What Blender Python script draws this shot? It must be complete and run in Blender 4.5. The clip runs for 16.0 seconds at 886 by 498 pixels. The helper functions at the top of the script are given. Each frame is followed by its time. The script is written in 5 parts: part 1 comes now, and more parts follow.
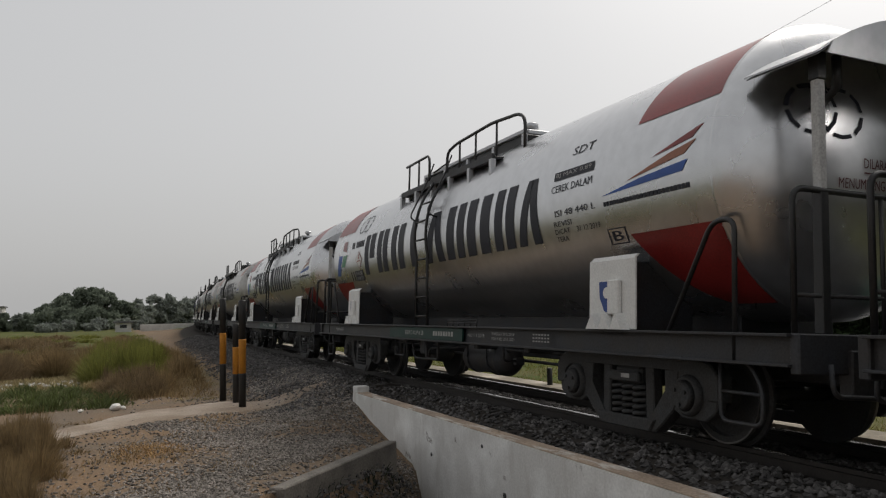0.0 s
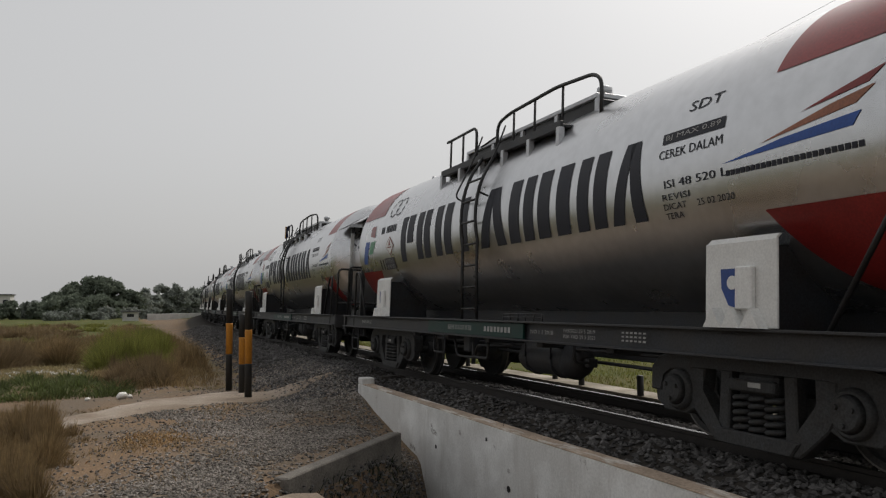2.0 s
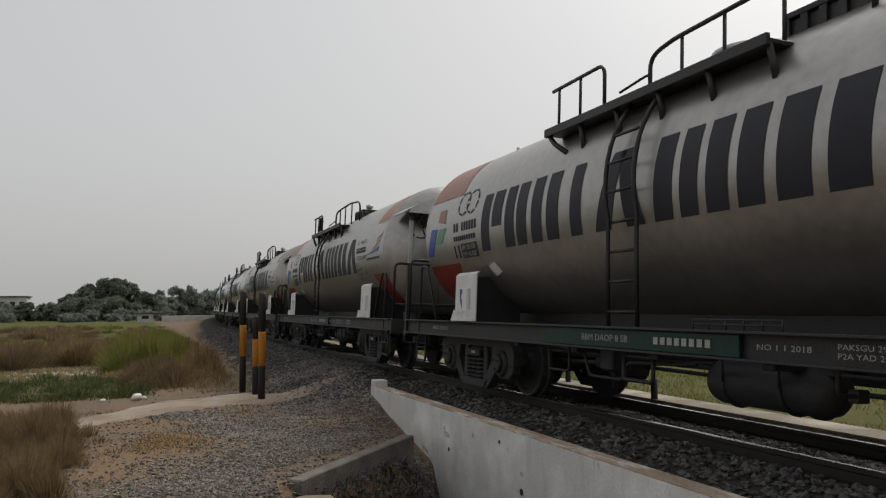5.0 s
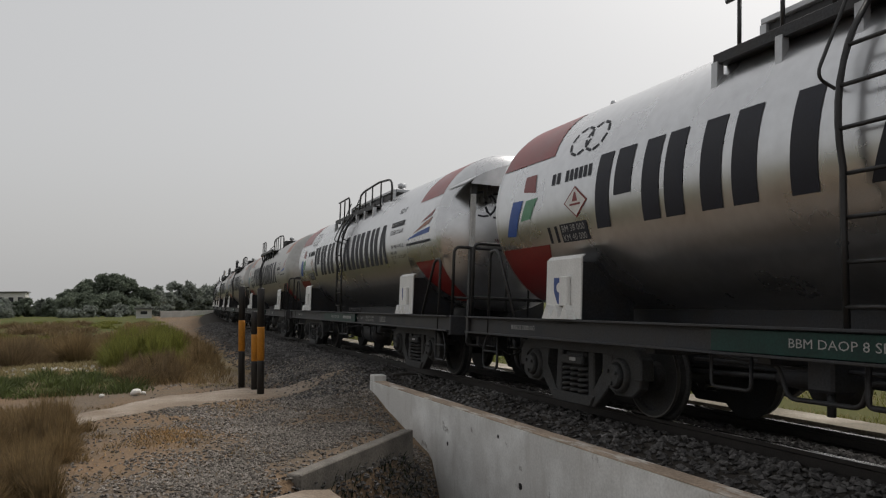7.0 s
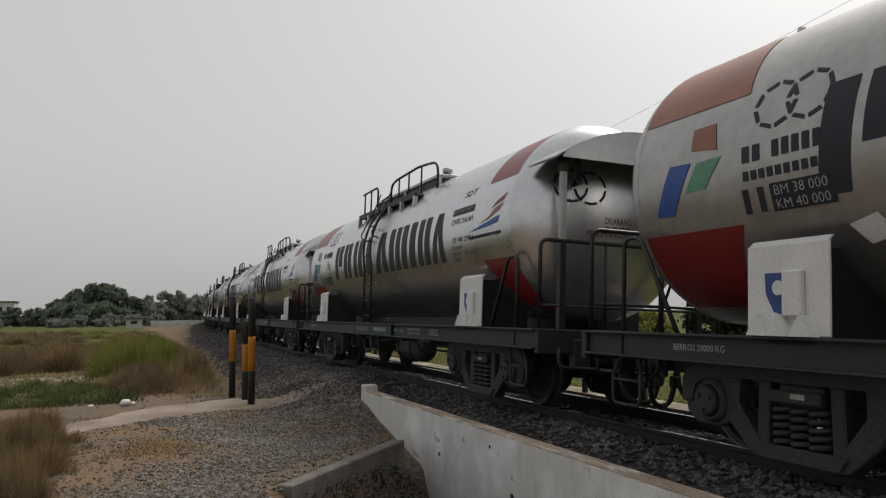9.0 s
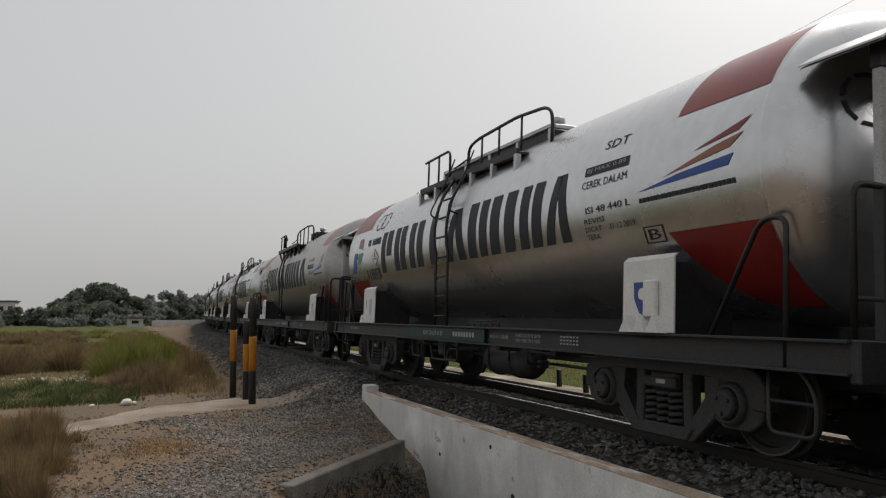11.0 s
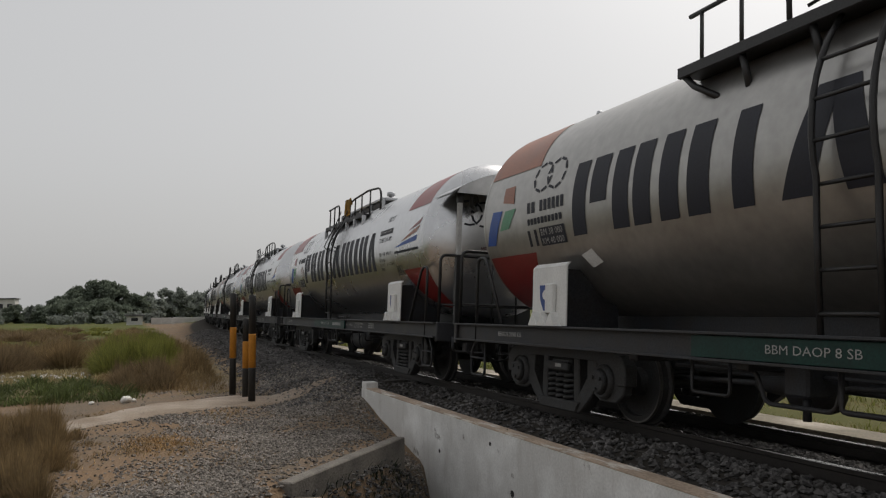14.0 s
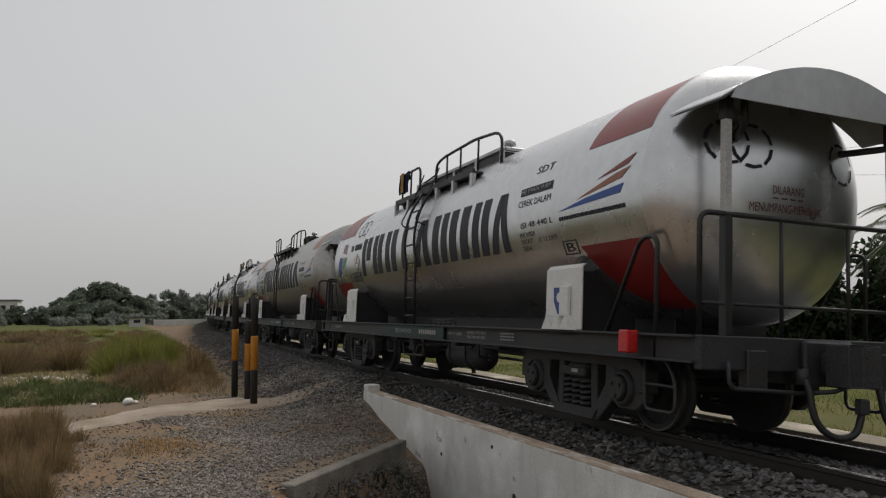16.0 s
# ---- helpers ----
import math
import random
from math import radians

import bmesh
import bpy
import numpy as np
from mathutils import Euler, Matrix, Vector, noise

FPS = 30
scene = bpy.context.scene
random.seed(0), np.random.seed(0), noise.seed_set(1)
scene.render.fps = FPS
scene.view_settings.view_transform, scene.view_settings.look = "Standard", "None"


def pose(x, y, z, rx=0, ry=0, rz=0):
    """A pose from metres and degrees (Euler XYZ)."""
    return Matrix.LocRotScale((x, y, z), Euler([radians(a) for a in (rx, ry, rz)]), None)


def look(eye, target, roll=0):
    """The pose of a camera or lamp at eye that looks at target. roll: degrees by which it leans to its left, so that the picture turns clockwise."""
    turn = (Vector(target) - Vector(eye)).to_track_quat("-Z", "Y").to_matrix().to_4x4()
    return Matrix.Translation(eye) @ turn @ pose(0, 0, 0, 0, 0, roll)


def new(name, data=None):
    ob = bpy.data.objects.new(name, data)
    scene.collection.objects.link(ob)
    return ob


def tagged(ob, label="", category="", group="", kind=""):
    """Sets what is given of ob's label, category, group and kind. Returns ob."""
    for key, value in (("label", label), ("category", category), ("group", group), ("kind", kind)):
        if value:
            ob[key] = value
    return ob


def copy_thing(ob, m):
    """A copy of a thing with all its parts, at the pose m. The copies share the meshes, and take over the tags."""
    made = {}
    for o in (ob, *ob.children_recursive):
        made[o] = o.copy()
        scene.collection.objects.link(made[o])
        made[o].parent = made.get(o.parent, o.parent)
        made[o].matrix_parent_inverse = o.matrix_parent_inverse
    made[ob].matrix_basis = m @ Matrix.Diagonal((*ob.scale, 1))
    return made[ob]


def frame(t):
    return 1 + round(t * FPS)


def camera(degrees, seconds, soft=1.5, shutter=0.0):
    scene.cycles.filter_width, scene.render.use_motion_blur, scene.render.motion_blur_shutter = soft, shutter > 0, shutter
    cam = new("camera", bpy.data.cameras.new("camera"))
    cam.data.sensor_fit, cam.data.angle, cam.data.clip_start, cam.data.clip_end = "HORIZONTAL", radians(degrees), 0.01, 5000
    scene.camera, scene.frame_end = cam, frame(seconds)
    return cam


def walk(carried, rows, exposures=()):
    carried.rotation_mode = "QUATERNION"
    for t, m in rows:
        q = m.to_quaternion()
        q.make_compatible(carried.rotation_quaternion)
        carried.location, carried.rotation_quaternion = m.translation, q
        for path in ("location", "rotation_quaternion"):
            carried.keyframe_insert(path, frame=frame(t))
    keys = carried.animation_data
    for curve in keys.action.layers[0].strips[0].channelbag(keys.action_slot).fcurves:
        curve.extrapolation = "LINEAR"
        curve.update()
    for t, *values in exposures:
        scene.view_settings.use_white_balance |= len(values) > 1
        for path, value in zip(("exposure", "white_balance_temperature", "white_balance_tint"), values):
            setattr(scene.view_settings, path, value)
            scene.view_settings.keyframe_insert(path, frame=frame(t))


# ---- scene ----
# ---- camera ----
EYE = (0.0, 0.0, 1.112)
cam = camera(59.2, 16.0, soft=1.2)
TURNS = [
    (0, 94.582, 1.279, -22.573),
    (0.5, 94.288, 1.248, -22.480),
    (1, 94.200, 0.858, -22.342),
    (1.5, 94.296, 0.614, -22.348),
    (2, 94.062, 0.620, -22.135),
    (2.5, 93.874, 0.463, -21.965),
    (3, 93.687, 0.590, -21.579),
    (3.5, 93.784, 0.804, -21.464),
    (4, 94.064, 0.525, -21.334),
    (6.5, 94.281, 0.628, -21.062),
    (7, 93.870, 0.626, -21.289),
    (7.5, 93.517, 0.559, -20.905),
    (8, 93.886, 0.356, -21.191),
    (8.5, 94.231, 0.465, -21.686),
    (9, 94.575, 0.632, -21.902),
    (9.5, 94.990, 0.552, -21.897),
    (10, 94.903, 0.504, -21.811),
    (12.5, 94.306, 0.598, -21.909),
    (13, 94.426, 0.658, -21.877),
    (13.5, 94.518, 0.727, -21.931),
    (14, 94.369, 0.595, -21.871),
    (14.5, 94.404, 0.624, -21.667),
    (15, 94.623, 0.427, -21.723),
    (15.5, 94.656, 0.359, -21.708),
    (16, 94.576, 0.419, -21.711),
]
walk(cam, [(t, pose(*EYE, rx, ry, rz)) for t, rx, ry, rz in TURNS])

# ---- world and light ----
SUN_EL, SUN_AZ = radians(50), radians(60)  # azimuth from +Y towards +X
world = bpy.data.worlds.new("hazy_sky")
scene.world = world
world.use_nodes = True
wn, wl = world.node_tree.nodes, world.node_tree.links
wn.clear()
w_out = wn.new("ShaderNodeOutputWorld")
w_bg = wn.new("ShaderNodeBackground")
w_sky = wn.new("ShaderNodeTexSky")
w_sky.sky_type = 'NISHITA'
w_sky.sun_disc = False
w_sky.sun_elevation, w_sky.sun_rotation = SUN_EL, SUN_AZ
w_sky.air_density, w_sky.dust_density, w_sky.ozone_density = 1.0, 7.0, 1.0
w_haze = wn.new("ShaderNodeMix")
w_haze.data_type = 'RGBA'
w_haze.inputs[0].default_value = 0.58
w_haze.inputs[7].default_value = (6.6, 6.58, 6.55, 1)
w_pale = wn.new("ShaderNodeHueSaturation")
w_pale.inputs["Saturation"].default_value = 0.3
wl.new(w_sky.outputs[0], w_pale.inputs["Color"])
wl.new(w_pale.outputs[0], w_haze.inputs[6])
wl.new(w_haze.outputs[2], w_bg.inputs[0])
w_bg.inputs[1].default_value = 0.107
wl.new(w_bg.outputs[0], w_out.inputs[0])
sun_data = bpy.data.lights.new("sun", 'SUN')
sun_data.energy, sun_data.angle, sun_data.color = 1.5, radians(14), (1.0, 0.94, 0.86)
sun = new("sun", sun_data)
sun.matrix_world = look((math.sin(SUN_AZ) * math.cos(SUN_EL) * 60, math.cos(SUN_AZ) * math.cos(SUN_EL) * 60, math.sin(SUN_EL) * 60), (0, 0, 0))

# ---- materials ----


def mat(name, color, rough=0.8, metal=0.0, vary=0.25, scale=6.0, bump=0.2, fine=60.0, second=None, spread=0.5, each=0.0, spec=0.5):
    """A surface with stains at one scale and grain at another. second: a colour mixed in as patches."""
    m = bpy.data.materials.new(name)
    m.use_nodes = True
    n, l = m.node_tree.nodes, m.node_tree.links
    b = n["Principled BSDF"]
    co = n.new("ShaderNodeTexCoord")
    big = n.new("ShaderNodeTexNoise")
    big.inputs["Scale"].default_value, big.inputs["Detail"].default_value = scale, 5
    small = n.new("ShaderNodeTexNoise")
    small.inputs["Scale"].default_value, small.inputs["Detail"].default_value = fine, 3
    l.new(co.outputs["Object"], big.inputs["Vector"])
    l.new(co.outputs["Object"], small.inputs["Vector"])
    ramp = n.new("ShaderNodeValToRGB")
    a = 0.5 - 0.22 * (1.1 - spread)
    ramp.color_ramp.elements[0].position, ramp.color_ramp.elements[1].position = a, a + 0.28
    dark = [c * (1 - vary) for c in color]
    ramp.color_ramp.elements[0].color = (*(second or dark), 1)
    ramp.color_ramp.elements[1].color = (*color, 1)
    l.new(big.outputs["Fac"], ramp.inputs[0])
    mul = n.new("ShaderNodeMix")
    mul.data_type, mul.blend_type = 'RGBA', 'MULTIPLY'
    mul.inputs[0].default_value = 1.0
    grain = n.new("ShaderNodeMapRange")
    grain.inputs[1].default_value, grain.inputs[2].default_value = 0.3, 0.7
    grain.inputs[3].default_value, grain.inputs[4].default_value = 1 - vary, 1 + vary * 0.4
    l.new(small.outputs["Fac"], grain.inputs[0])
    l.new(ramp.outputs[0], mul.inputs[6])
    l.new(grain.outputs[0], mul.inputs[7])
    last = mul.outputs[2]
    if each:
        info = n.new("ShaderNodeObjectInfo" if each > 0 else "ShaderNodeNewGeometry")
        rng = n.new("ShaderNodeMapRange")
        rng.inputs[3].default_value, rng.inputs[4].default_value = 1 - abs(each), 1 + abs(each)
        l.new(info.outputs["Random" if each > 0 else "Random Per Island"], rng.inputs[0])
        mul2 = n.new("ShaderNodeMix")
        mul2.data_type, mul2.blend_type = 'RGBA', 'MULTIPLY'
        mul2.inputs[0].default_value = 1.0
        l.new(last, mul2.inputs[6])
        l.new(rng.outputs[0], mul2.inputs[7])
        last = mul2.outputs[2]
    l.new(last, b.inputs["Base Color"])
    b.inputs["Metallic"].default_value = metal
    b.inputs["Specular IOR Level"].default_value = spec
    rr = n.new("ShaderNodeMapRange")
    rr.inputs[3].default_value, rr.inputs[4].default_value = max(0.05, rough - 0.1), min(1, rough + 0.1)
    l.new(big.outputs["Fac"], rr.inputs[0])
    l.new(rr.outputs[0], b.inputs["Roughness"])
    if bump:
        bp = n.new("ShaderNodeBump")
        bp.inputs["Strength"].default_value, bp.inputs["Distance"].default_value = bump, 0.01
        l.new(small.outputs["Fac"], bp.inputs["Height"])
        l.new(bp.outputs[0], b.inputs["Normal"])
    return m


def thin(m, share=0.35):
    """Lets part of the light through, as leaves and stems do."""
    n, l = m.node_tree.nodes, m.node_tree.links
    b, out = n["Principled BSDF"], n["Material Output"]
    through_leaf = n.new("ShaderNodeBsdfTranslucent")
    l.new(b.inputs["Base Color"].links[0].from_socket, through_leaf.inputs["Color"])
    mix = n.new("ShaderNodeMixShader")
    mix.inputs[0].default_value = share
    l.new(b.outputs[0], mix.inputs[1])
    l.new(through_leaf.outputs[0], mix.inputs[2])
    l.new(mix.outputs[0], out.inputs[0])
    return m


def streaked(m, color, low, high, scale=(9.0, 9.0, 0.7)):
    """Runs of dirt that hang down a wall, with chips of the bare ground showing."""
    n, l = m.node_tree.nodes, m.node_tree.links
    b = n["Principled BSDF"]
    old = b.inputs["Base Color"].links[0].from_socket
    co = n.new("ShaderNodeTexCoord")
    stretch = n.new("ShaderNodeMapping")
    stretch.inputs["Scale"].default_value = scale
    l.new(co.outputs["Object"], stretch.inputs["Vector"])
    runs = n.new("ShaderNodeTexNoise")
    runs.inputs["Scale"].default_value, runs.inputs["Detail"].default_value, runs.inputs["Roughness"].default_value = 1.0, 7, 0.65
    l.new(stretch.outputs[0], runs.inputs["Vector"])
    rng_n = n.new("ShaderNodeMapRange")
    rng_n.inputs[1].default_value, rng_n.inputs[2].default_value = low, high
    l.new(runs.outputs["Fac"], rng_n.inputs[0])
    mix = n.new("ShaderNodeMix")
    mix.data_type = 'RGBA'
    l.new(rng_n.outputs[0], mix.inputs[0])
    l.new(old, mix.inputs[6])
    mix.inputs[7].default_value = (*color, 1)
    l.new(mix.outputs[2], b.inputs["Base Color"])
    return m


M_SILVER = mat("silver_paint", (0.62, 0.625, 0.635), 0.29, 0.95, 0.07, 1.3, 0.004, 9)
M_SILVER_OLD = mat("dull_silver_paint", (0.42, 0.412, 0.395), 0.36, 0.8, 0.12, 1.6, 0.006, 9, spread=0.8)
M_NAVY = mat("navy_paint", (0.0105, 0.0125, 0.024), 0.6, 0, 0.3, 3, 0.03)
M_RED = mat("red_paint", (0.24, 0.022, 0.02), 0.35, 0, 0.25, 2, 0.03)
M_ORANGE = mat("faded_red_paint", (0.33, 0.12, 0.06), 0.4, 0, 0.25, 2, 0.03)
M_BLUE = mat("blue_paint", (0.02, 0.085, 0.36), 0.45, 0, 0.2, 3, 0.03)
M_GREEN = mat("green_paint", (0.11, 0.30, 0.18), 0.45, 0, 0.2, 3, 0.03)
M_BLACK = mat("black_paint", (0.02, 0.02, 0.021), 0.5, 0, 0.4, 5, 0.05)
M_FRAME = mat("grimy_frame_paint", (0.030, 0.033, 0.039), 0.55, 0, 0.4, 4, 0.15, second=(0.028, 0.026, 0.026), spec=0.4)
M_SILL_GREEN = mat("dark_green_paint", (0.007, 0.040, 0.032), 0.5, 0, 0.3, 4, 0.1, spec=0.3)
M_BOGIE = mat("oily_cast_steel", (0.042, 0.044, 0.046), 0.65, 0, 0.45, 7, 0.3, second=(0.035, 0.034, 0.033), spec=0.35)
M_RIM = mat("bright_rim_steel", (0.17, 0.165, 0.16), 0.4, 0.8, 0.2, 8, 0.05)
M_WHITE = mat("white_painted_steel", (0.72, 0.72, 0.70), 0.5, 0, 0.12, 3, 0.05)
M_STENCIL = mat("white_stencil_paint", (0.38, 0.38, 0.37), 0.6, 0, 0.2, 8, 0.02)
M_HOOD = mat("grey_sheet_steel", (0.50, 0.51, 0.525), 0.38, 0.55, 0.10, 1.2, 0.004, 12)
M_WHITE_POST = mat("chalky_grey_paint", (0.5, 0.5, 0.49), 0.6, 0, 0.25, 5, 0.1)
M_LAMP_RED = mat("red_lamp_paint", (0.55, 0.02, 0.02), 0.4, 0, 0.2, 5, 0.02)
M_CLOTH = mat("navy_cloth", (0.02, 0.03, 0.11), 0.9, 0, 0.3, 9, 0.3)
M_CLOTH_Y = mat("ochre_cloth", (0.42, 0.24, 0.04), 0.9, 0, 0.3, 9, 0.3)
M_TARP = mat("pale_green_plastic", (0.25, 0.4, 0.3), 0.5, 0, 0.2, 9, 0.3)
# kerb concrete toned down so that its even colour carries the shade
M_KERB = mat("shade_toned_kerb_concrete", (0.20, 0.18, 0.155), 0.9, 0, 0.35, 4, 0.5, 45)
M_DIRT = mat("dry_dirt", (0.27, 0.185, 0.115), 0.95, 0, 0.3, 0.7, 0.6, 35, second=(0.19, 0.15, 0.11))
M_GRAVEL = mat("grey_gravel", (0.24, 0.215, 0.19), 0.95, 0, 0.35, 0.9, 0.8, 60, each=-0.62, spec=0.15)
M_PAVE = mat("sandy_worn_concrete", (0.37, 0.315, 0.26), 0.95, 0, 0.3, 1.4, 0.6, 45, second=(0.235, 0.18, 0.13), spread=0.8)
M_ORANGE_STRAW = mat("orange_straw", (0.45, 0.28, 0.12), 0.9, 0, 0.3, 0.8, 0, 20, each=-0.4)
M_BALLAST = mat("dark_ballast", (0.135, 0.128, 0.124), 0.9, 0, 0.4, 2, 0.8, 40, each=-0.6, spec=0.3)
M_CONCRETE = streaked(streaked(mat("whitewashed_concrete", (0.86, 0.86, 0.84), 0.85, 0, 0.12, 1.7, 0.3, 40, second=(0.62, 0.61, 0.585), spread=0.9), (0.50, 0.48, 0.45), 0.54, 0.72, (4.5, 4.5, 1.1)), (0.24, 0.22, 0.20), 0.64, 0.69, (2.2, 2.2, 3.4))
M_CONC_GREY = mat("grey_concrete", (0.36, 0.335, 0.30), 0.9, 0, 0.25, 2.5, 0.4, 45)
M_DUSTY = mat("dusty_worn_concrete", (0.56, 0.50, 0.42), 0.95, 0, 0.3, 1.2, 0.6, 40, second=(0.22, 0.19, 0.14), spread=1.0)
M_CONC_TOP = streaked(mat("worn_brown_concrete", (0.52, 0.40, 0.30), 0.9, 0, 0.3, 3, 0.4, 45), (0.70, 0.66, 0.60), 0.52, 0.62, (6, 1.6, 6))
M_RAIL = mat("rail_steel", (0.036, 0.031, 0.028), 0.6, 0.5, 0.3, 5, 0.2)
M_RAIL_TOP = mat("polished_rail_head", (0.45, 0.44, 0.43), 0.25, 1.0, 0.1, 5, 0.02)
M_SLEEPER = mat("old_concrete_sleeper", (0.07, 0.062, 0.054), 0.9, 0, 0.3, 4, 0.4)
M_POST_Y = mat("orange_yellow_paint", (0.56, 0.23, 0.02), 0.55, 0, 0.2, 7, 0.1)
M_POST_B = mat("black_post_paint", (0.018, 0.017, 0.016), 0.55, 0, 0.3, 7, 0.1)
M_STRAW = thin(mat("dry_brown_grass", (0.285, 0.20, 0.098), 0.9, 0, 0.3, 0.8, 0, 20, each=-0.4))
M_RUST_GRASS = thin(mat("red_brown_grass", (0.23, 0.165, 0.09), 0.9, 0, 0.3, 0.6, 0, 20, each=-0.35))
M_GRASS = thin(mat("green_grass", (0.10, 0.125, 0.038), 0.85, 0, 0.3, 0.8, 0, 20, each=-0.4))
M_LIME = thin(mat("yellow_green_grass", (0.215, 0.222, 0.05), 0.85, 0, 0.3, 0.6, 0, 20, each=-0.35))
M_PALE_GRASS = thin(mat("pale_dry_grass", (0.36, 0.29, 0.15), 0.9, 0, 0.25, 0.8, 0, 20, each=-0.3))
M_LEAF = thin(mat("dark_leaves", (0.035, 0.06, 0.022), 0.8, 0, 0.35, 0.5, 0, 8, each=-0.5))
# far leaves: distance haze put into the base colours by paling them
M_LEAF_FAR = thin(mat("haze_tinted_leaves", (0.185, 0.215, 0.165), 1.0, 0, 0.2, 0.2, 0, 4, each=-0.25, spec=0.0))
M_LEAF_HAZE = thin(mat("pale_haze_tinted_leaves", (0.29, 0.315, 0.28), 1.0, 0, 0.2, 0.2, 0, 4, each=-0.2, spec=0.0))
M_PALM = thin(mat("palm_leaves", (0.06, 0.09, 0.03), 0.7, 0, 0.3, 2, 0, 8, each=-0.4))
M_BARK = mat("grey_bark", (0.12, 0.10, 0.08), 0.9, 0, 0.3, 5, 0.5)
M_PLASTER = mat("weathered_plaster", (0.6, 0.59, 0.56), 0.9, 0, 0.2, 0.6, 0.1)
M_ROOF = mat("grey_roof_sheet", (0.12, 0.12, 0.12), 0.8, 0, 0.3, 1, 0.1)
M_PALE_STONE = mat("pale_rubbish", (0.62, 0.60, 0.56), 0.8, 0, 0.25, 4, 0.2, each=-0.35)
M_WIRE = mat("black_cable", (0.12, 0.12, 0.125), 0.6, 0, 0.1, 4, 0)
M_GLASS_DARK = mat("dark_window", (0.02, 0.022, 0.025), 0.15, 0, 0.1, 4, 0)
# weed green kept very dark, with some of the ditch's shade in it
M_WEED = mat("shade_darkened_weeds", (0.03, 0.045, 0.02), 0.9, 0, 0.3, 2, 0, 20, each=-0.4)

# ---- mesh helpers ----


def box(bm, x0, x1, y0, y1, z0, z1, bevel=0.0):
    vs = [bm.verts.new((x, y, z)) for z in (z0, z1) for x, y in ((x0, y0), (x1, y0), (x1, y1), (x0, y1))]
    fs = [bm.faces.new([vs[i] for i in q]) for q in ((3, 2, 1, 0), (4, 5, 6, 7), (0, 1, 5, 4), (1, 2, 6, 5), (2, 3, 7, 6), (3, 0, 4, 7))]
    if bevel:
        es = list({e for f in fs for e in f.edges})
        bmesh.ops.bevel(bm, geom=es, offset=bevel, segments=1, affect='EDGES')
    return bm


def prism(bm, pts, axis, a, b):
    """A flat outline pushed along an axis from a to b."""
    def at(u, v, w):
        return {"x": (w, u, v), "y": (u, w, v), "z": (u, v, w)}[axis]
    lo = [bm.verts.new(at(u, v, a)) for u, v in pts]
    hi = [bm.verts.new(at(u, v, b)) for u, v in pts]
    bm.faces.new(lo[::-1])
    bm.faces.new(hi)
    n = len(pts)
    for i in range(n):
        bm.faces.new((lo[i], lo[(i + 1) % n], hi[(i + 1) % n], hi[i]))
    return bm


def lathe(bm, profile, axis="y", centre=(0, 0, 0), n=24, smooth=True):
    """Rings of (along, radius) about an axis; ends closed."""
    rings = []
    for a, r in profile:
        ring = []
        for i in range(n):
            t = 2 * math.pi * i / n
            u, v = r * math.cos(t), r * math.sin(t)
            c = {"x": (a, u, v), "y": (u, a, v), "z": (u, v, a)}[axis]
            ring.append(bm.verts.new([c[k] + centre[k] for k in range(3)]))
        rings.append(ring)
    for p, q in zip(rings, rings[1:]):
        for i in range(n):
            f = bm.faces.new((p[i], p[(i + 1) % n], q[(i + 1) % n], q[i]))
            f.smooth = smooth
    bm.faces.new(rings[0][::-1])
    bm.faces.new(rings[-1])
    return bm


def tube(bm, pts, r, n=8, smooth=True):
    """A round bar along a polyline."""
    pts = [Vector(p) for p in pts]
    rings = []
    ref = Vector((0.3, 0.2, 0.93))
    for i, p in enumerate(pts):
        d = (pts[min(i + 1, len(pts) - 1)] - pts[max(i - 1, 0)]).normalized()
        u = d.cross(ref)
        u = u.normalized() if u.length > 1e-3 else d.cross(Vector((1, 0, 0))).normalized()
        v = d.cross(u)
        rings.append([bm.verts.new(p + r * (u * math.cos(2 * math.pi * k / n) + v * math.sin(2 * math.pi * k / n))) for k in range(n)])
    for a, b in zip(rings, rings[1:]):
        for k in range(n):
            f = bm.faces.new((a[k], a[(k + 1) % n], b[(k + 1) % n], b[k]))
            f.smooth = smooth
    bm.faces.new(rings[0])
    bm.faces.new(rings[-1][::-1])
    return bm


def round_path(pts, r=0.1, k=5):
    """A polyline whose corners are rounded."""
    pts = [Vector(p) for p in pts]
    out = [pts[0]]
    for a, b, c in zip(pts, pts[1:], pts[2:]):
        ra = min(r, (a - b).length * 0.45)
        rc = min(r, (c - b).length * 0.45)
        p, q = b + (a - b).normalized() * ra, b + (c - b).normalized() * rc
        for i in range(k + 1):
            t = i / k
            out.append(p * (1 - t) ** 2 + b * 2 * t * (1 - t) + q * t * t)
    out.append(pts[-1])
    return out


def part(name, bm, material, parent, label="", at=None):
    me = bpy.data.meshes.new(name)
    bmesh.ops.recalc_face_normals(bm, faces=bm.faces)
    bm.to_mesh(me)
    bm.free()
    me.materials.append(material)
    ob = new(name, me)
    ob.parent = parent
    if at is not None:
        ob.matrix_basis = at
    if label:
        ob["label"] = label
    return ob


def thing(name, bm, material, label, category, group="", kind="", at=None):
    ob = part(name, bm, material, None, at=at)
    return tagged(ob, label, category, group, kind)


def root(name, label, category, group="", at=None, kind=""):
    ob = new(name)
    ob.empty_display_size = 0.2
    if at is not None:
        ob.matrix_basis = at
    return tagged(ob, label, category, group, kind)


def cloud(name, verts, faces, material, smooth=False):
    me = bpy.data.meshes.new(name)
    me.from_pydata(verts, [], faces)
    me.materials.append(material)
    if smooth:
        me.polygons.foreach_set("use_smooth", [True] * len(me.polygons))
    me.update()
    return new(name, me)


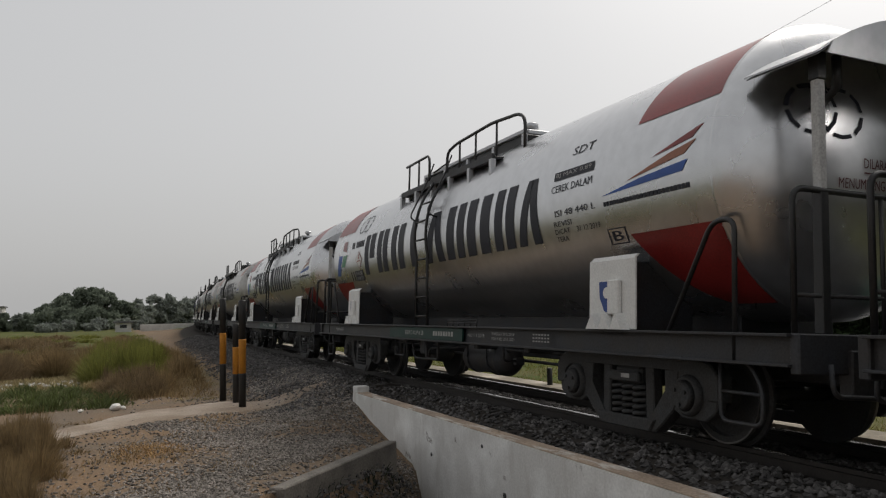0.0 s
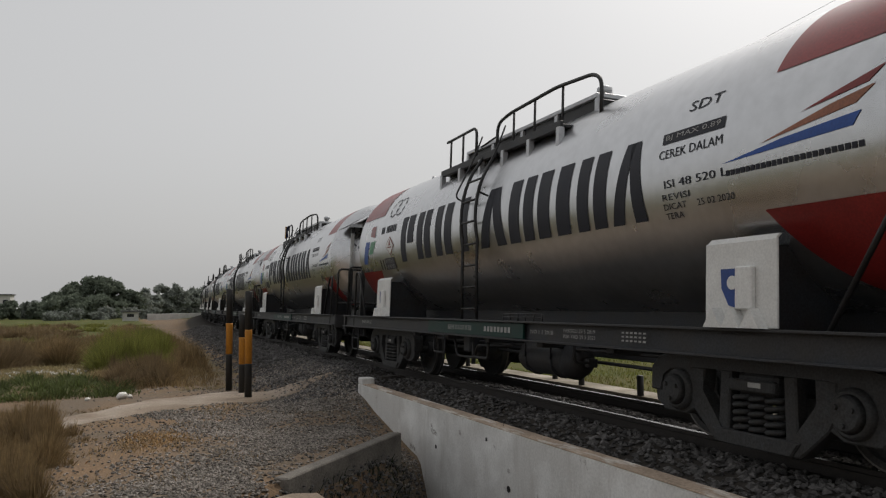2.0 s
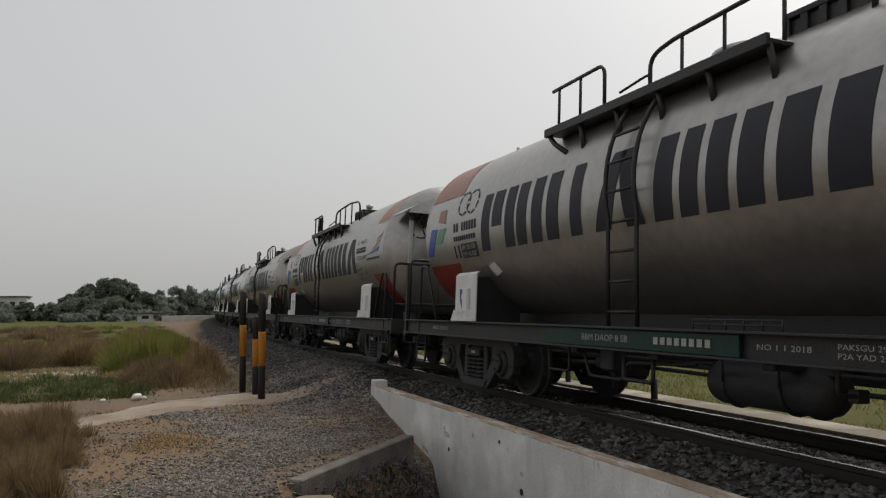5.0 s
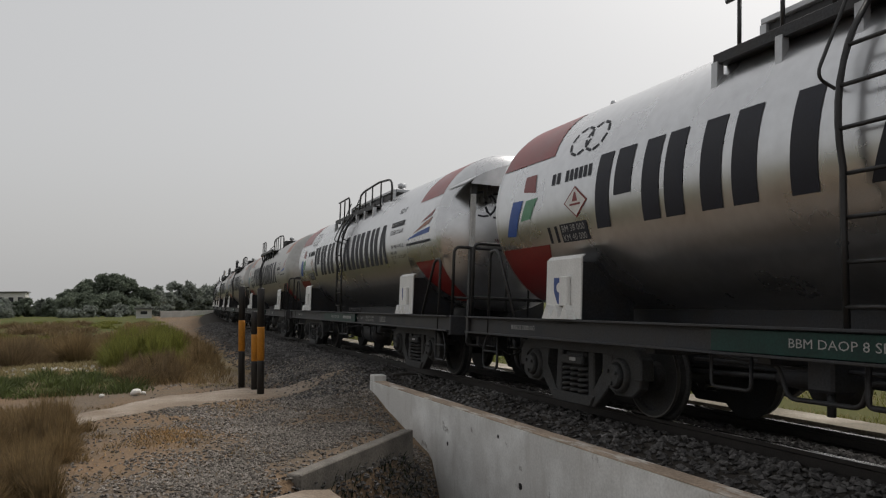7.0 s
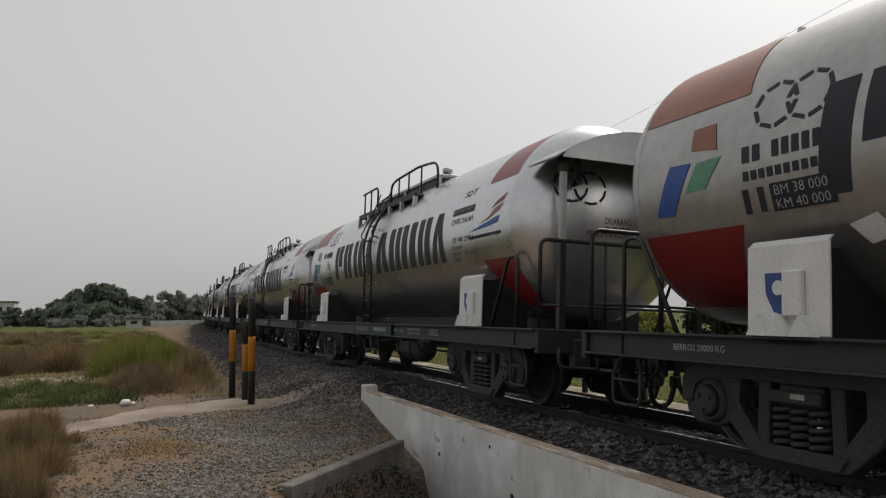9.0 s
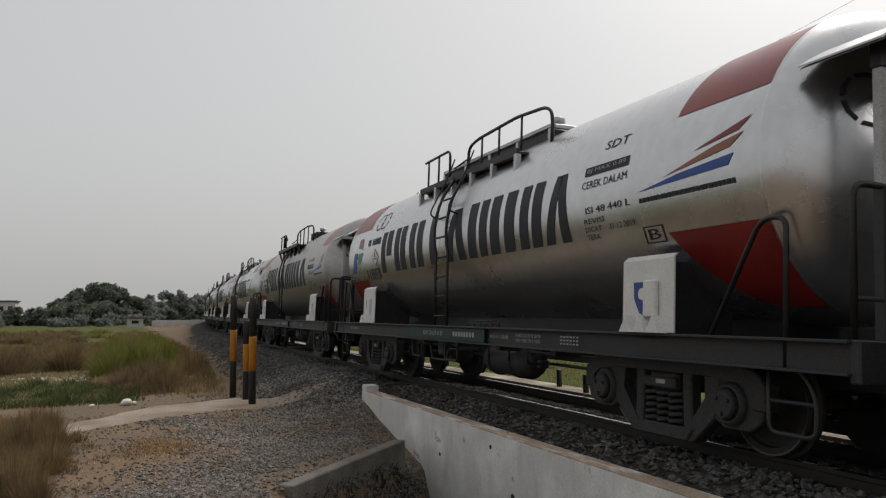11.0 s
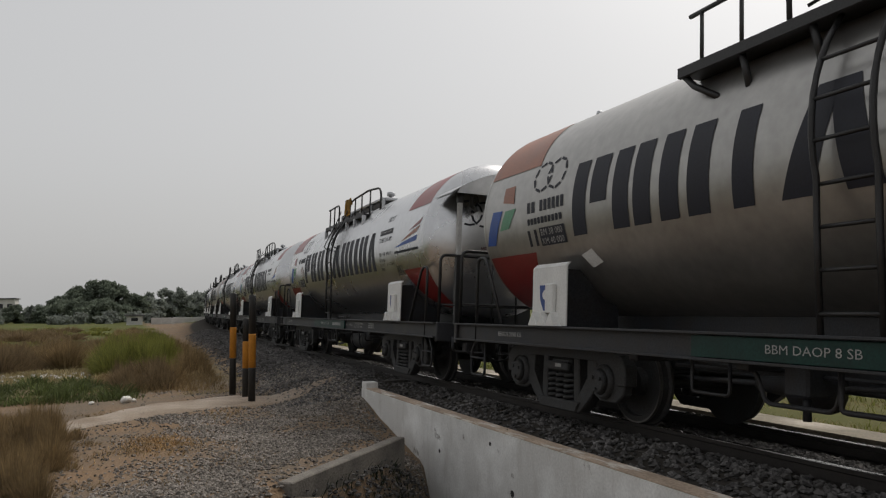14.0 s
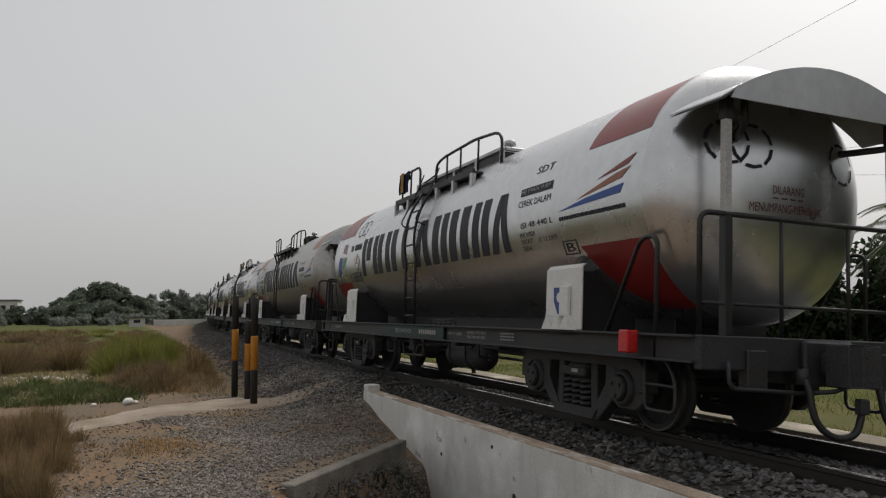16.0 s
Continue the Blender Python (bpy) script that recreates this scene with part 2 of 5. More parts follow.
# ---- the line of the track ----
CENTRE = 5.1415      # centre line beside the camera
CURVE_FROM, CURVE_R = 5.55, 947.6
CANT = 2.878         # degrees, leaning to the inside of the curve
HALF = 0.5335        # half the gauge


def along(s):
    a = max(s - CURVE_FROM, 0) / CURVE_R
    return CENTRE + CURVE_R * (1 - math.cos(a)), min(s, CURVE_FROM) + CURVE_R * math.sin(a), a


def track_pose(s):
    x, y, a = along(s)
    return (Matrix.Translation((x, y, 0)) @ Matrix.Rotation(-a, 4, 'Z') @ Matrix.Translation((-HALF, 0, 0))
            @ Matrix.Rotation(radians(CANT), 4, 'Y') @ Matrix.Translation((HALF, 0, 0)))


# ---- ground ----
GROUND = -0.45
WALL_X0, WALL_X1, WALL_TOP = 3.55, 3.76, -0.15
KERB_A, KERB_B = Vector((1.30, 7.17)), Vector((3.0, 9.07))


def smooth(a, b, v):
    t = min(max((v - a) / (b - a), 0), 1)
    return t * t * (3 - 2 * t)


def ground_z(x, y):
    c, cy, a = along(y) if y > 0 else (CENTRE, y, 0)
    off = x - c
    z = GROUND + 0.05 * noise.noise((x * 0.4, y * 0.4, 0)) + 0.02 * noise.noise((x * 1.7, y * 1.7, 4))
    # falls away into the low field
    z -= 0.28 * smooth(17, 30, y) * smooth(-2.2, -7, off) + 0.12 * smooth(13.5, 8, y) * smooth(0.5, -3, x)
    # track bed
    bed = (-0.135 if abs(off) > 0.62 else -0.175) - 0.05 * off
    if off < 0 and y < 12.45 and x > WALL_X0 + 0.1:
        z = -0.24 + 0.12 * smooth(WALL_X1, 4.3, x)
    elif off > 0:
        z = max(z, z + (bed - z) * smooth(3.6, 1.6, off))
    else:
        z = max(z, z + (bed - z) * smooth(-3.1, -1.55, off) * smooth(11.2, 14.2, y))
        # ditch between the kerb and the headwall
        d = (KERB_B - KERB_A).normalized()
        p = Vector((x, y)) - KERB_A
        side = p.x * d.y - p.y * d.x
        near = smooth(12.4, 11.0, y)
        z -= near * 1.05 * smooth(0.02, 0.42, side) * smooth(-9, 2, y) * smooth(0.2, 1.4, x)
        z -= 0.5 * smooth(12.4, 8.8, y) * smooth(2.7, 3.5, x) * (1 - smooth(0.05, 0.55, side))
    return z


def build_ground():
    """One sheet out to the horizon, finer near the path."""
    def steps(lim):
        out, v = [], 0.0
        while v < lim:
            out.append(v)
            v += 0.14 if v < 9 else 0.14 * (v / 9) ** 1.6
        return out + [lim]
    xs = sorted({-v + 2 for v in steps(900)} | {v + 2 for v in steps(900)})
    ys = sorted({-v + 9 for v in steps(200)} | {v + 9 for v in steps(1800)})
    verts = [(x, y, ground_z(x, y) if abs(x) < 60 and -20 < y < 200 else GROUND - 0.28) for y in ys for x in xs]
    w = len(xs)
    faces = [(j * w + i, j * w + i + 1, (j + 1) * w + i + 1, (j + 1) * w + i) for j in range(len(ys) - 1) for i in range(w - 1)]
    ob = cloud("ground", verts, faces, M_EARTH, True)
    tagged(ob, "dry brown earth strewn with gravel, fading into green field", "ground", kind="structure")


def earth_material():
    m = mat("earth", (0.225, 0.155, 0.10), 0.95, 0, 0.4, 0.8, 0.7, 40, second=(0.17, 0.135, 0.102), spec=0.05)
    n, l = m.node_tree.nodes, m.node_tree.links
    b = n["Principled BSDF"]
    old = b.inputs["Base Color"].links[0].from_socket
    geo = n.new("ShaderNodeNewGeometry")
    wob = n.new("ShaderNodeTexNoise")
    wob.inputs["Scale"].default_value, wob.inputs["Detail"].default_value = 0.35, 4
    l.new(geo.outputs["Position"], wob.inputs["Vector"])
    sep = n.new("ShaderNodeSeparateXYZ")
    l.new(geo.outputs["Position"], sep.inputs[0])
    # field beyond the yard, and grass on the far side of the line
    far = n.new("ShaderNodeMapRange")
    far.inputs[1].default_value, far.inputs[2].default_value = 17, 24
    l.new(sep.outputs["Y"], far.inputs[0])
    leftof = n.new("ShaderNodeMapRange")
    leftof.inputs[1].default_value, leftof.inputs[2].default_value = 2.7, 1.5
    l.new(sep.outputs["X"], leftof.inputs[0])
    both = n.new("ShaderNodeMath")
    both.operation = 'MULTIPLY'
    l.new(far.outputs[0], both.inputs[0])
    l.new(leftof.outputs[0], both.inputs[1])
    right = n.new("ShaderNodeMapRange")
    right.inputs[1].default_value, right.inputs[2].default_value = 7.2, 8.2
    l.new(sep.outputs["X"], right.inputs[0])
    total = n.new("ShaderNodeMath")
    total.operation, total.use_clamp = 'ADD', True
    l.new(both.outputs[0], total.inputs[0])
    l.new(right.outputs[0], total.inputs[1])
    green = n.new("ShaderNodeValToRGB")
    green.color_ramp.elements[0].position, green.color_ramp.elements[1].position = 0.38, 0.62
    green.color_ramp.elements[0].color, green.color_ramp.elements[1].color = (0.068, 0.085, 0.024, 1), (0.105, 0.10, 0.042, 1)
    l.new(wob.outputs["Fac"], green.inputs[0])
    mix = n.new("ShaderNodeMix")
    mix.data_type = 'RGBA'
    l.new(total.outputs[0], mix.inputs[0])
    l.new(old, mix.inputs[6])
    l.new(green.outputs[0], mix.inputs[7])
    # oily bed of the track
    lo = n.new("ShaderNodeMapRange")
    lo.inputs[1].default_value, lo.inputs[2].default_value = -0.36, -0.24
    l.new(sep.outputs["Z"], lo.inputs[0])
    bed = n.new("ShaderNodeMix")
    bed.data_type = 'RGBA'
    bed.inputs[7].default_value = (0.05, 0.045, 0.04, 1)
    l.new(lo.outputs[0], bed.inputs[0])
    l.new(mix.outputs[2], bed.inputs[6])
    l.new(bed.outputs[2], b.inputs["Base Color"])
    return m


M_EARTH = earth_material()
build_ground()


def sweep(name, profile, offset, s0, s1, step, material, label, category):
    """A bar of constant section laid along the track; profile in the track's cross-section."""
    bm = bmesh.new()
    rings = []
    k = int((s1 - s0) / step)
    for i in range(k + 1):
        m = track_pose(s0 + (s1 - s0) * i / k)
        rings.append([bm.verts.new(m @ Vector((offset + u, 0, v))) for u, v in profile])
    n = len(profile)
    for a, b in zip(rings, rings[1:]):
        for j in range(n):
            bm.faces.new((a[j], a[(j + 1) % n], b[(j + 1) % n], b[j]))
    bm.faces.new(rings[0])
    bm.faces.new(rings[-1][::-1])
    return thing(name, bm, material, label, category, kind="structure")


def build_track():
    web = [(-0.055, -0.14), (0.055, -0.14), (0.05, -0.125), (0.012, -0.115), (0.012, -0.045), (0.033, -0.035), (0.033, -0.005),
           (-0.033, -0.005), (-0.033, -0.035), (-0.012, -0.045), (-0.012, -0.115), (-0.05, -0.125)]
    for side in (-1, 1):
        ob = sweep("rail", web, side * (HALF + 0.033), -12, 420, 2.5, M_RAIL, "rust-brown steel rail with a polished head", "rail")
        head = sweep("rail_head", [(-0.03, -0.0048), (0.03, -0.0048), (0.026, 0.0), (-0.026, 0.0)], side * (HALF + 0.033), -12, 420, 2.5, M_RAIL_TOP, "", "")
        head.parent = ob
        for key in ("kind", "category", "label"):
            if key in head:
                del head[key]
    bm = bmesh.new()
    prism(bm, [(-1.0, -0.33), (1.0, -0.33), (1.0, -0.165), (0.75, -0.145), (-0.75, -0.145), (-1.0, -0.165)], "y", -0.11, 0.11)
    first = thing("sleeper", bm, M_SLEEPER, "grimy concrete railway sleeper bedded in ballast", "sleeper", "sleepers under the rails", at=track_pose(-6))
    for i in range(1, 150):
        copy_thing(first, track_pose(-6 + i * 0.62))


build_track()


def build_headwall():
    bm = bmesh.new()
    # body with a raked end and a raised stub on the tip
    prism(bm, [(-8, -1.6), (8.4, -1.6), (12.15, -0.62), (12.45, -0.50), (12.45, WALL_TOP - 0.012), (-8, WALL_TOP - 0.012)], "x", WALL_X0, WALL_X1)
    bmesh.ops.bevel(bm, geom=[e for e in bm.edges if e.calc_length() > 3], offset=0.012, segments=2, affect='EDGES')
    wall = thing("wall_culvert", bm, M_CONCRETE, "whitewashed concrete culvert headwall with stained holes", "wall", kind="structure")
    bm = bmesh.new()
    box(bm, WALL_X0 + 0.004, WALL_X1 - 0.03, -8, 12.2, WALL_TOP - 0.014, WALL_TOP, 0.004)
    part("coping", bm, M_CONC_TOP, wall, "worn brown concrete coping")
    bm = bmesh.new()
    box(bm, WALL_X0, WALL_X1, 12.2, 12.447, WALL_TOP - 0.02, WALL_TOP + 0.09, 0.015)
    part("end_stub", bm, M_CONCRETE, wall)
    for y, z, r in ((7.55, -0.31, 0.022), (9.0, -0.62, 0.025), (7.05, -0.72, 0.035), (4.2, -0.42, 0.025)):
        bm = bmesh.new()
        lathe(bm, [(WALL_X0 - 0.006, r), (WALL_X0 + 0.02, r * 0.7)], "x", (0, y, z), 10)
        part("weep_hole", bm, M_POST_B, wall)


build_headwall()


def build_kerbs():
    d = KERB_B - KERB_A
    ang = math.atan2(d.y, d.x)
    bm = bmesh.new()
    box(bm, -0.05, d.length, -0.13, 0.02, -0.6, 0.015, 0.012)
    thing("kerb", bm, M_KERB, "rough grey concrete kerb beam along the ditch", "kerb", kind="structure",
          at=Matrix.Translation((KERB_A.x, KERB_A.y, GROUND + 0.02)) @ Matrix.Rotation(ang, 4, 'Z'))
    # worn footpath slab that the bollards stand on
    bm = bmesh.new()
    near_line = [(-1.5, 11.1), (-0.98, 11.5), (-0.32, 12.05), (0.32, 12.25), (1.03, 12.6), (1.6, 13.05), (2.4, 13.0), (3.2, 13.4), (3.5, 13.55)]
    far_line = [(3.5, 13.7), (3.1, 13.75), (2.5, 14.1), (1.9, 14.95), (0.77, 14.4), (-0.35, 12.95), (-1.04, 12.2), (-1.6, 11.8)]

    def ragged(line, seed):
        out = []
        for (xa, ya), (xb, yb) in zip(line, line[1:]):
            for k in range(8):
                t = k / 8
                x, y = xa + (xb - xa) * t, ya + (yb - ya) * t
                out.append((x, y + 0.22 * noise.noise((x * 1.7, seed, 3)) + 0.12 * noise.noise((x * 6, seed, 8))))
        return out + [line[-1]]
    edge_a, edge_b = ragged(near_line, 0), ragged(far_line[::-1], 5)
    n, m = 60, 10
    rows = []
    for i in range(n + 1):
        pa, pb = edge_a[int(i * (len(edge_a) - 1) / n)], edge_b[int(i * (len(edge_b) - 1) / n)]
        row = []
        for j in range(m + 1):
            v = j / m
            x, y = pa[0] + (pb[0] - pa[0]) * v, pa[1] + (pb[1] - pa[1]) * v
            row.append(bm.verts.new((x, y, ground_z(x, y) + (-0.07 if j in (0, m) or i in (0, n) else 0.022 + 0.014 * noise.noise((x * 3, y * 3, 1))))))
        rows.append(row)
    for ra, rb in zip(rows, rows[1:]):
        for j in range(m):
            bm.faces.new((ra[j], ra[j + 1], rb[j + 1], rb[j])).smooth = True
    thing("pavement", bm, M_PAVE, "cracked pale concrete footpath slab half buried in dirt", "path", kind="structure")
    # broken slab at the foot of the kerb
    bm = bmesh.new()
    prism(bm, [(0.55, 5.6), (1.45, 5.5), (1.53, 6.02), (1.50, 6.48), (1.30, 6.55), (1.02, 6.40), (0.80, 6.30), (0.62, 6.12)], "z", GROUND - 0.6, GROUND + 0.02)
    thing("broken_slab", bm, M_PAVE, "broken sandy concrete slab at the foot of the kerb", "slab", kind="structure")
    # platform edge beyond the far rail
    bm = bmesh.new()
    prism(bm, [(1.2, -0.5), (1.75, -0.5), (1.75, -0.15), (1.2, -0.13)], "y", 0, 60)
    thing("platform_edge", bm, M_DUSTY, "dusty worn concrete slab edge beyond the far rail", "kerb", kind="structure", at=Matrix.Translation((CENTRE, -10, 0)))


build_kerbs()


def build_bollard(x, y, top, y0, y1, r=0.062):
    """Pipe post: black foot, yellow band, black head. y0 and y1: heights of the band."""
    z = GROUND + 0.03
    post = root("bollard", "steel pipe bollard painted black and orange-yellow", "bollard", "bollards at the footpath", Matrix.Translation((x, y, z)))
    for name, a, b, m in (("foot", -0.2, y0 - z, M_POST_B), ("band", y0 - z, y1 - z, M_POST_Y), ("head", y1 - z, top - z, M_POST_B)):
        bm = bmesh.new()
        rr = r if name == "band" else r - 0.001
        lathe(bm, [(a, rr), (b - 0.02, rr), (b, rr * (0.85 if name == "head" else 1.0))], "z", n=20)
        part(name, bm, m, post)
    return post


build_bollard(1.95, 13.56, 1.38, 0.15, 0.72)
build_bollard(1.97, 14.46, 0.98, 0.08, 0.56)
build_bollard(1.84, 15.28, 1.45, 0.22, 0.80)

# ---- tank wagons ----
TANK_R, TANK_Z, TANK_L, HEAD = 1.19, 2.18, 5.57, 0.50
SILL, SILL_Q, END = 0.89, 1.2, 6.32
WHEEL_R = 0.387
BASE = 0.82


def on_skin(y, deg, lift=0.004):
    t = radians(deg)
    r = TANK_R + lift
    return (-r * math.cos(t), y, TANK_Z + r * math.sin(t))


def on_tank(y, deg, lift=0.004):
    """A place of the paintwork: heights follow a gauge drum of 1.178 m radius set 2.299 m over the rails."""
    t = math.asin(min(max((2.299 + 1.178 * math.sin(radians(deg)) - TANK_Z) / TANK_R, -1), 1))
    r = TANK_R + lift
    return (-r * math.cos(t), y, TANK_Z + r * math.sin(t))


def head_y(q, z):
    """How far the dished end stands out at a place of it."""
    rr = min(math.hypot(q, z - TANK_Z) / TANK_R, 1)
    return TANK_L + HEAD * (1 - rr ** 2.05) ** (1 / 2)


def patch(bm, corners, n=6, m=8, place=on_tank):
    """A painted four-sided patch that follows the tank; corners (y, degrees) in turn."""
    a, b, c, d = [Vector(p) for p in corners]
    grid = []
    for j in range(m + 1):
        v = j / m
        grid.append([bm.verts.new(place(*((a * (1 - v) + d * v) * (1 - i / n) + (b * (1 - v) + c * v) * (i / n)))) for i in range(n + 1)])
    for j in range(m):
        for i in range(n):
            bm.faces.new((grid[j][i], grid[j][i + 1], grid[j + 1][i + 1], grid[j + 1][i])).smooth = True
    return bm


TEXTS = {}


def text_shape(body):
    """Outline faces of a line of writing, one unit high."""
    if body not in TEXTS:
        cu = bpy.data.curves.new("writing", 'FONT')
        cu.body = body
        cu.resolution_u = 2
        ob = bpy.data.objects.new("writing", cu)
        scene.collection.objects.link(ob)
        bpy.context.view_layer.update()
        me = bpy.data.meshes.new_from_object(ob.evaluated_get(bpy.context.evaluated_depsgraph_get()))
        v = [(p.co.x, p.co.y) for p in me.vertices]
        f = [tuple(p.vertices) for p in me.polygons]
        x0, x1, y0, y1 = min(p[0] for p in v), max(p[0] for p in v), min(p[1] for p in v), max(p[1] for p in v)
        TEXTS[body] = ([((x - x0) / (x1 - x0), (y - y0) / (y1 - y0)) for x, y in v], f)
        bpy.data.objects.remove(ob)
        bpy.data.curves.remove(cu)
        bpy.data.meshes.remove(me)
    return TEXTS[body]


def write(bm, body, place):
    """Adds writing; place maps (0..1, 0..1) into space."""
    v, f = text_shape(body)
    vs = [bm.verts.new(place(*p)) for p in v]
    for q in f:
        bm.faces.new([vs[i] for i in q])
    return bm


def write_side(bm, body, y_left, y_right, deg0, deg1):
    return write(bm, body, lambda u, v: on_tank(y_left + (y_right - y_left) * u, deg0 + (deg1 - deg0) * v))


def bars_side(bm, count, y_left, y_right, deg0, deg1, fill=0.66):
    w = (y_right - y_left) / count
    for i in range(count):
        patch(bm, [(y_left + w * i, deg0), (y_left + w * (i + fill), deg0), (y_left + w * (i + fill), deg1), (y_left + w * i, deg1)], 1, 2)
    return bm


def build_tank(old):
    bm = bmesh.new()
    half = []
    for i in range(13):
        t = math.pi / 2 * i / 12
        half.append((TANK_L + HEAD * math.sin(t), max(TANK_R * math.cos(t) ** (2 / 2.05), 0.003)))
    prof = [(-a, r) for a, r in half[::-1]] + [(-5.3, TANK_R), (-5.1, TANK_R), (-4.9, TANK_R), (-4.7, TANK_R), (-3.7, TANK_R), (-1.85, TANK_R), (0, TANK_R), (1.85, TANK_R), (3.7, TANK_R)] + half
    lathe(bm, prof, "y", (0, 0, TANK_Z), 72)
    return bm


def lettering(wagon, old, k, data, isi, date, boxed):
    """All that is painted on the near side and the rear end."""
    # broad navy blocks in place of the maker's name: (left, right) along the wagon and the bars in each,
    # as shares of its width at the foot (a, b) and at the top (c, d), and the height where the bar begins
    lo, hi = (-25.5, 10.0) if old else (-26.6, 8.3)
    upright = ((0, .40, 0, .40, 0), (.58, 1, .58, 1, 0))
    leaning = ((0, .34, .30, .56, 0), (.66, 1, .44, .70, 0))
    bars = (((0, .40, 0, .40, 0), (.54, 1, .54, 1, .40)), ((0, .40, 0, .40, 0), (.52, .92, .52, .92, 0)), upright, ((.32, .70, .32, .70, 0),), leaning,
            ((0, .27, 0, .27, 0), (.38, .62, .38, .62, 0), (.73, 1, .73, 1, 0)), ((0, 1, 0, 1, 0),), upright, leaning)
    spans = (((3.49, 2.90), (2.80, 2.20), (2.12, 1.52), (1.45, 0.90), (0.82, 0.02), (-0.12, -1.02), (-1.12, -1.38), (-1.5, -2.25), (-2.36, -3.2)) if old else
             ((3.38, 2.80), (2.64, 2.04), (1.88, 1.28), (1.17, 0.56), (0.36, -0.36), (-0.45, -1.38), (-1.52, -1.78), (-1.92, -2.42), (-2.51, -3.02)))
    for (left, right), shapes in zip(spans, bars):
        for a, b, c, d, foot in shapes:
            bm = bmesh.new()
            w, z0, left_k = right - left, lo + (hi - lo) * foot, left + k
            lean = -0.05
            patch(bm, [(left_k + a * w - lean * (1 - 2 * foot), z0), (left_k + b * w - lean * (1 - 2 * foot), z0), (left_k + d * w + lean, hi), (left_k + c * w + lean, hi)], 2, 10)
            part("painted_block", bm, M_NAVY, wagon)
    red = M_ORANGE if old else M_RED
    # corner fields and emblems
    fe = 0.2 if old and -0.1 < k < 0.1 else 0.0
    for name, m, quad in (("upper_band", M_ORANGE if old else M_RED, [(5.567, 17), (4.34, 17), (4.48, 51), (5.567, 51)]),
                          ("upper_band", M_ORANGE if old else M_RED, [(-4.55, 18.5), (-5.567, 19), (-5.567, 52), (-4.64, 51)]),
                          ("lower_field", M_RED, [(5.567, -85), (4.95, -85), (4.42, -31), (5.567, -31)]),
                          ("lower_field", M_RED, [(-4.46, -29.5), (-5.567, -29.5), (-5.567, -85), (-5.15, -85)]),
                          ("square_emblem", red, [(4.88 + fe, 0.5), (4.59 + fe, -1.5), (4.63 + fe, 9), (4.88 + fe, 9)]),
                          ("blue_emblem", M_BLUE, [(5.35 + fe, -23), (5.13 + fe, -23.5), (4.88 + fe, -4), (5.13 + fe, -3.5)]),
                          ("green_emblem", M_GREEN, [(4.96 + fe, -15.5), (4.73 + fe, -15), (4.54 + fe, -4.3), (4.81 + fe, -4.6)]),
                          ("upper_stripe", M_RED, [(-4.85, 0.5), (-5.35, 4.0), (-5.46, 8.5), (-5.46, 8.5)]),
                          ("middle_stripe", M_ORANGE, [(-4.5, -6.5), (-5.27, -1.5), (-5.4, 3.0), (-5.1, 0.5)]),
                          ("blue_stripe", M_BLUE, [(-4.13, -10.3), (-5.25, -8.0), (-5.31, -4.0), (-4.7, -6.4)])):
        bm = bmesh.new()
        patch(bm, [(min(max(a, -5.566), 5.566), b) for a, b in quad], 10, 10)
        part(name, bm, m, wagon)
    # rings of the hazard mark, number bars, and the small writing
    bm = bmesh.new()
    low = -11.7 if old else 0.0
    fo = 0.0 if not old else (0.34 if -0.1 < k < 0.1 else 0.20)  # how far the front marks stand ahead
    for cy in (3.85 + fo, 3.56 + fo):
        for i in range(8):
            t0, t1 = 2 * math.pi * (i + 0.12) / 8, 2 * math.pi * (i + 0.88) / 8
            q = []
            for r, t in ((0.20, t0), (0.20, t1), (0.165, t1), (0.165, t0)):
                q.append((cy + r * math.cos(t), 21 + low + math.degrees(r * 0.9 * math.sin(t) / TANK_R)))
            patch(bm, q, 3, 1)
    tagged(part("ring_mark", bm, M_NAVY, wagon), kind="stuff")
    bm = bmesh.new()
    go = fo if old else 0.11
    nz = -9.0 if old else 0.0
    bars_side(bm, 2, 4.13 + go, 3.93 + go, nz - 0.2, nz + 5.6)
    bars_side(bm, 6, 3.85 + go, 3.33 + go, nz - 0.2, nz + 5.6)
    if old:
        bars_side(bm, 10, 4.13 + fo, 3.38 + fo, -15.6, -12.2)
    tagged(part("number_mark", bm, M_NAVY, wagon), kind="stuff")
    bm = bmesh.new()
    dy, dd = (fo - 0.10, 0.0) if old else (0.12, -3.2)
    write_side(bm, "II", 4.26 + dy, 4.06 + dy, dd - 27.5, dd - 18.5)
    tagged(part("class_mark", bm, M_NAVY, wagon), kind="stuff")
    bm = bmesh.new()
    patch(bm, [(4.0 + dy, dd - 28), (3.48 + dy, dd - 28), (3.48 + dy, dd - 18), (4.0 + dy, dd - 18)], 2, 4)
    box_mark = part("load_box", bm, M_NAVY, wagon)
    bm = bmesh.new()
    for body, a in (("BM 38 000", -22.3), ("KM 40 000", -27.2)):
        write(bm, body, lambda u, v, a=a: on_tank(3.96 + dy - 0.44 * u, a + dd + 3.5 * v, 0.008))
    tagged(part("load_writing", bm, M_STENCIL, box_mark), kind="stuff")
    bm = bmesh.new()
    d = data
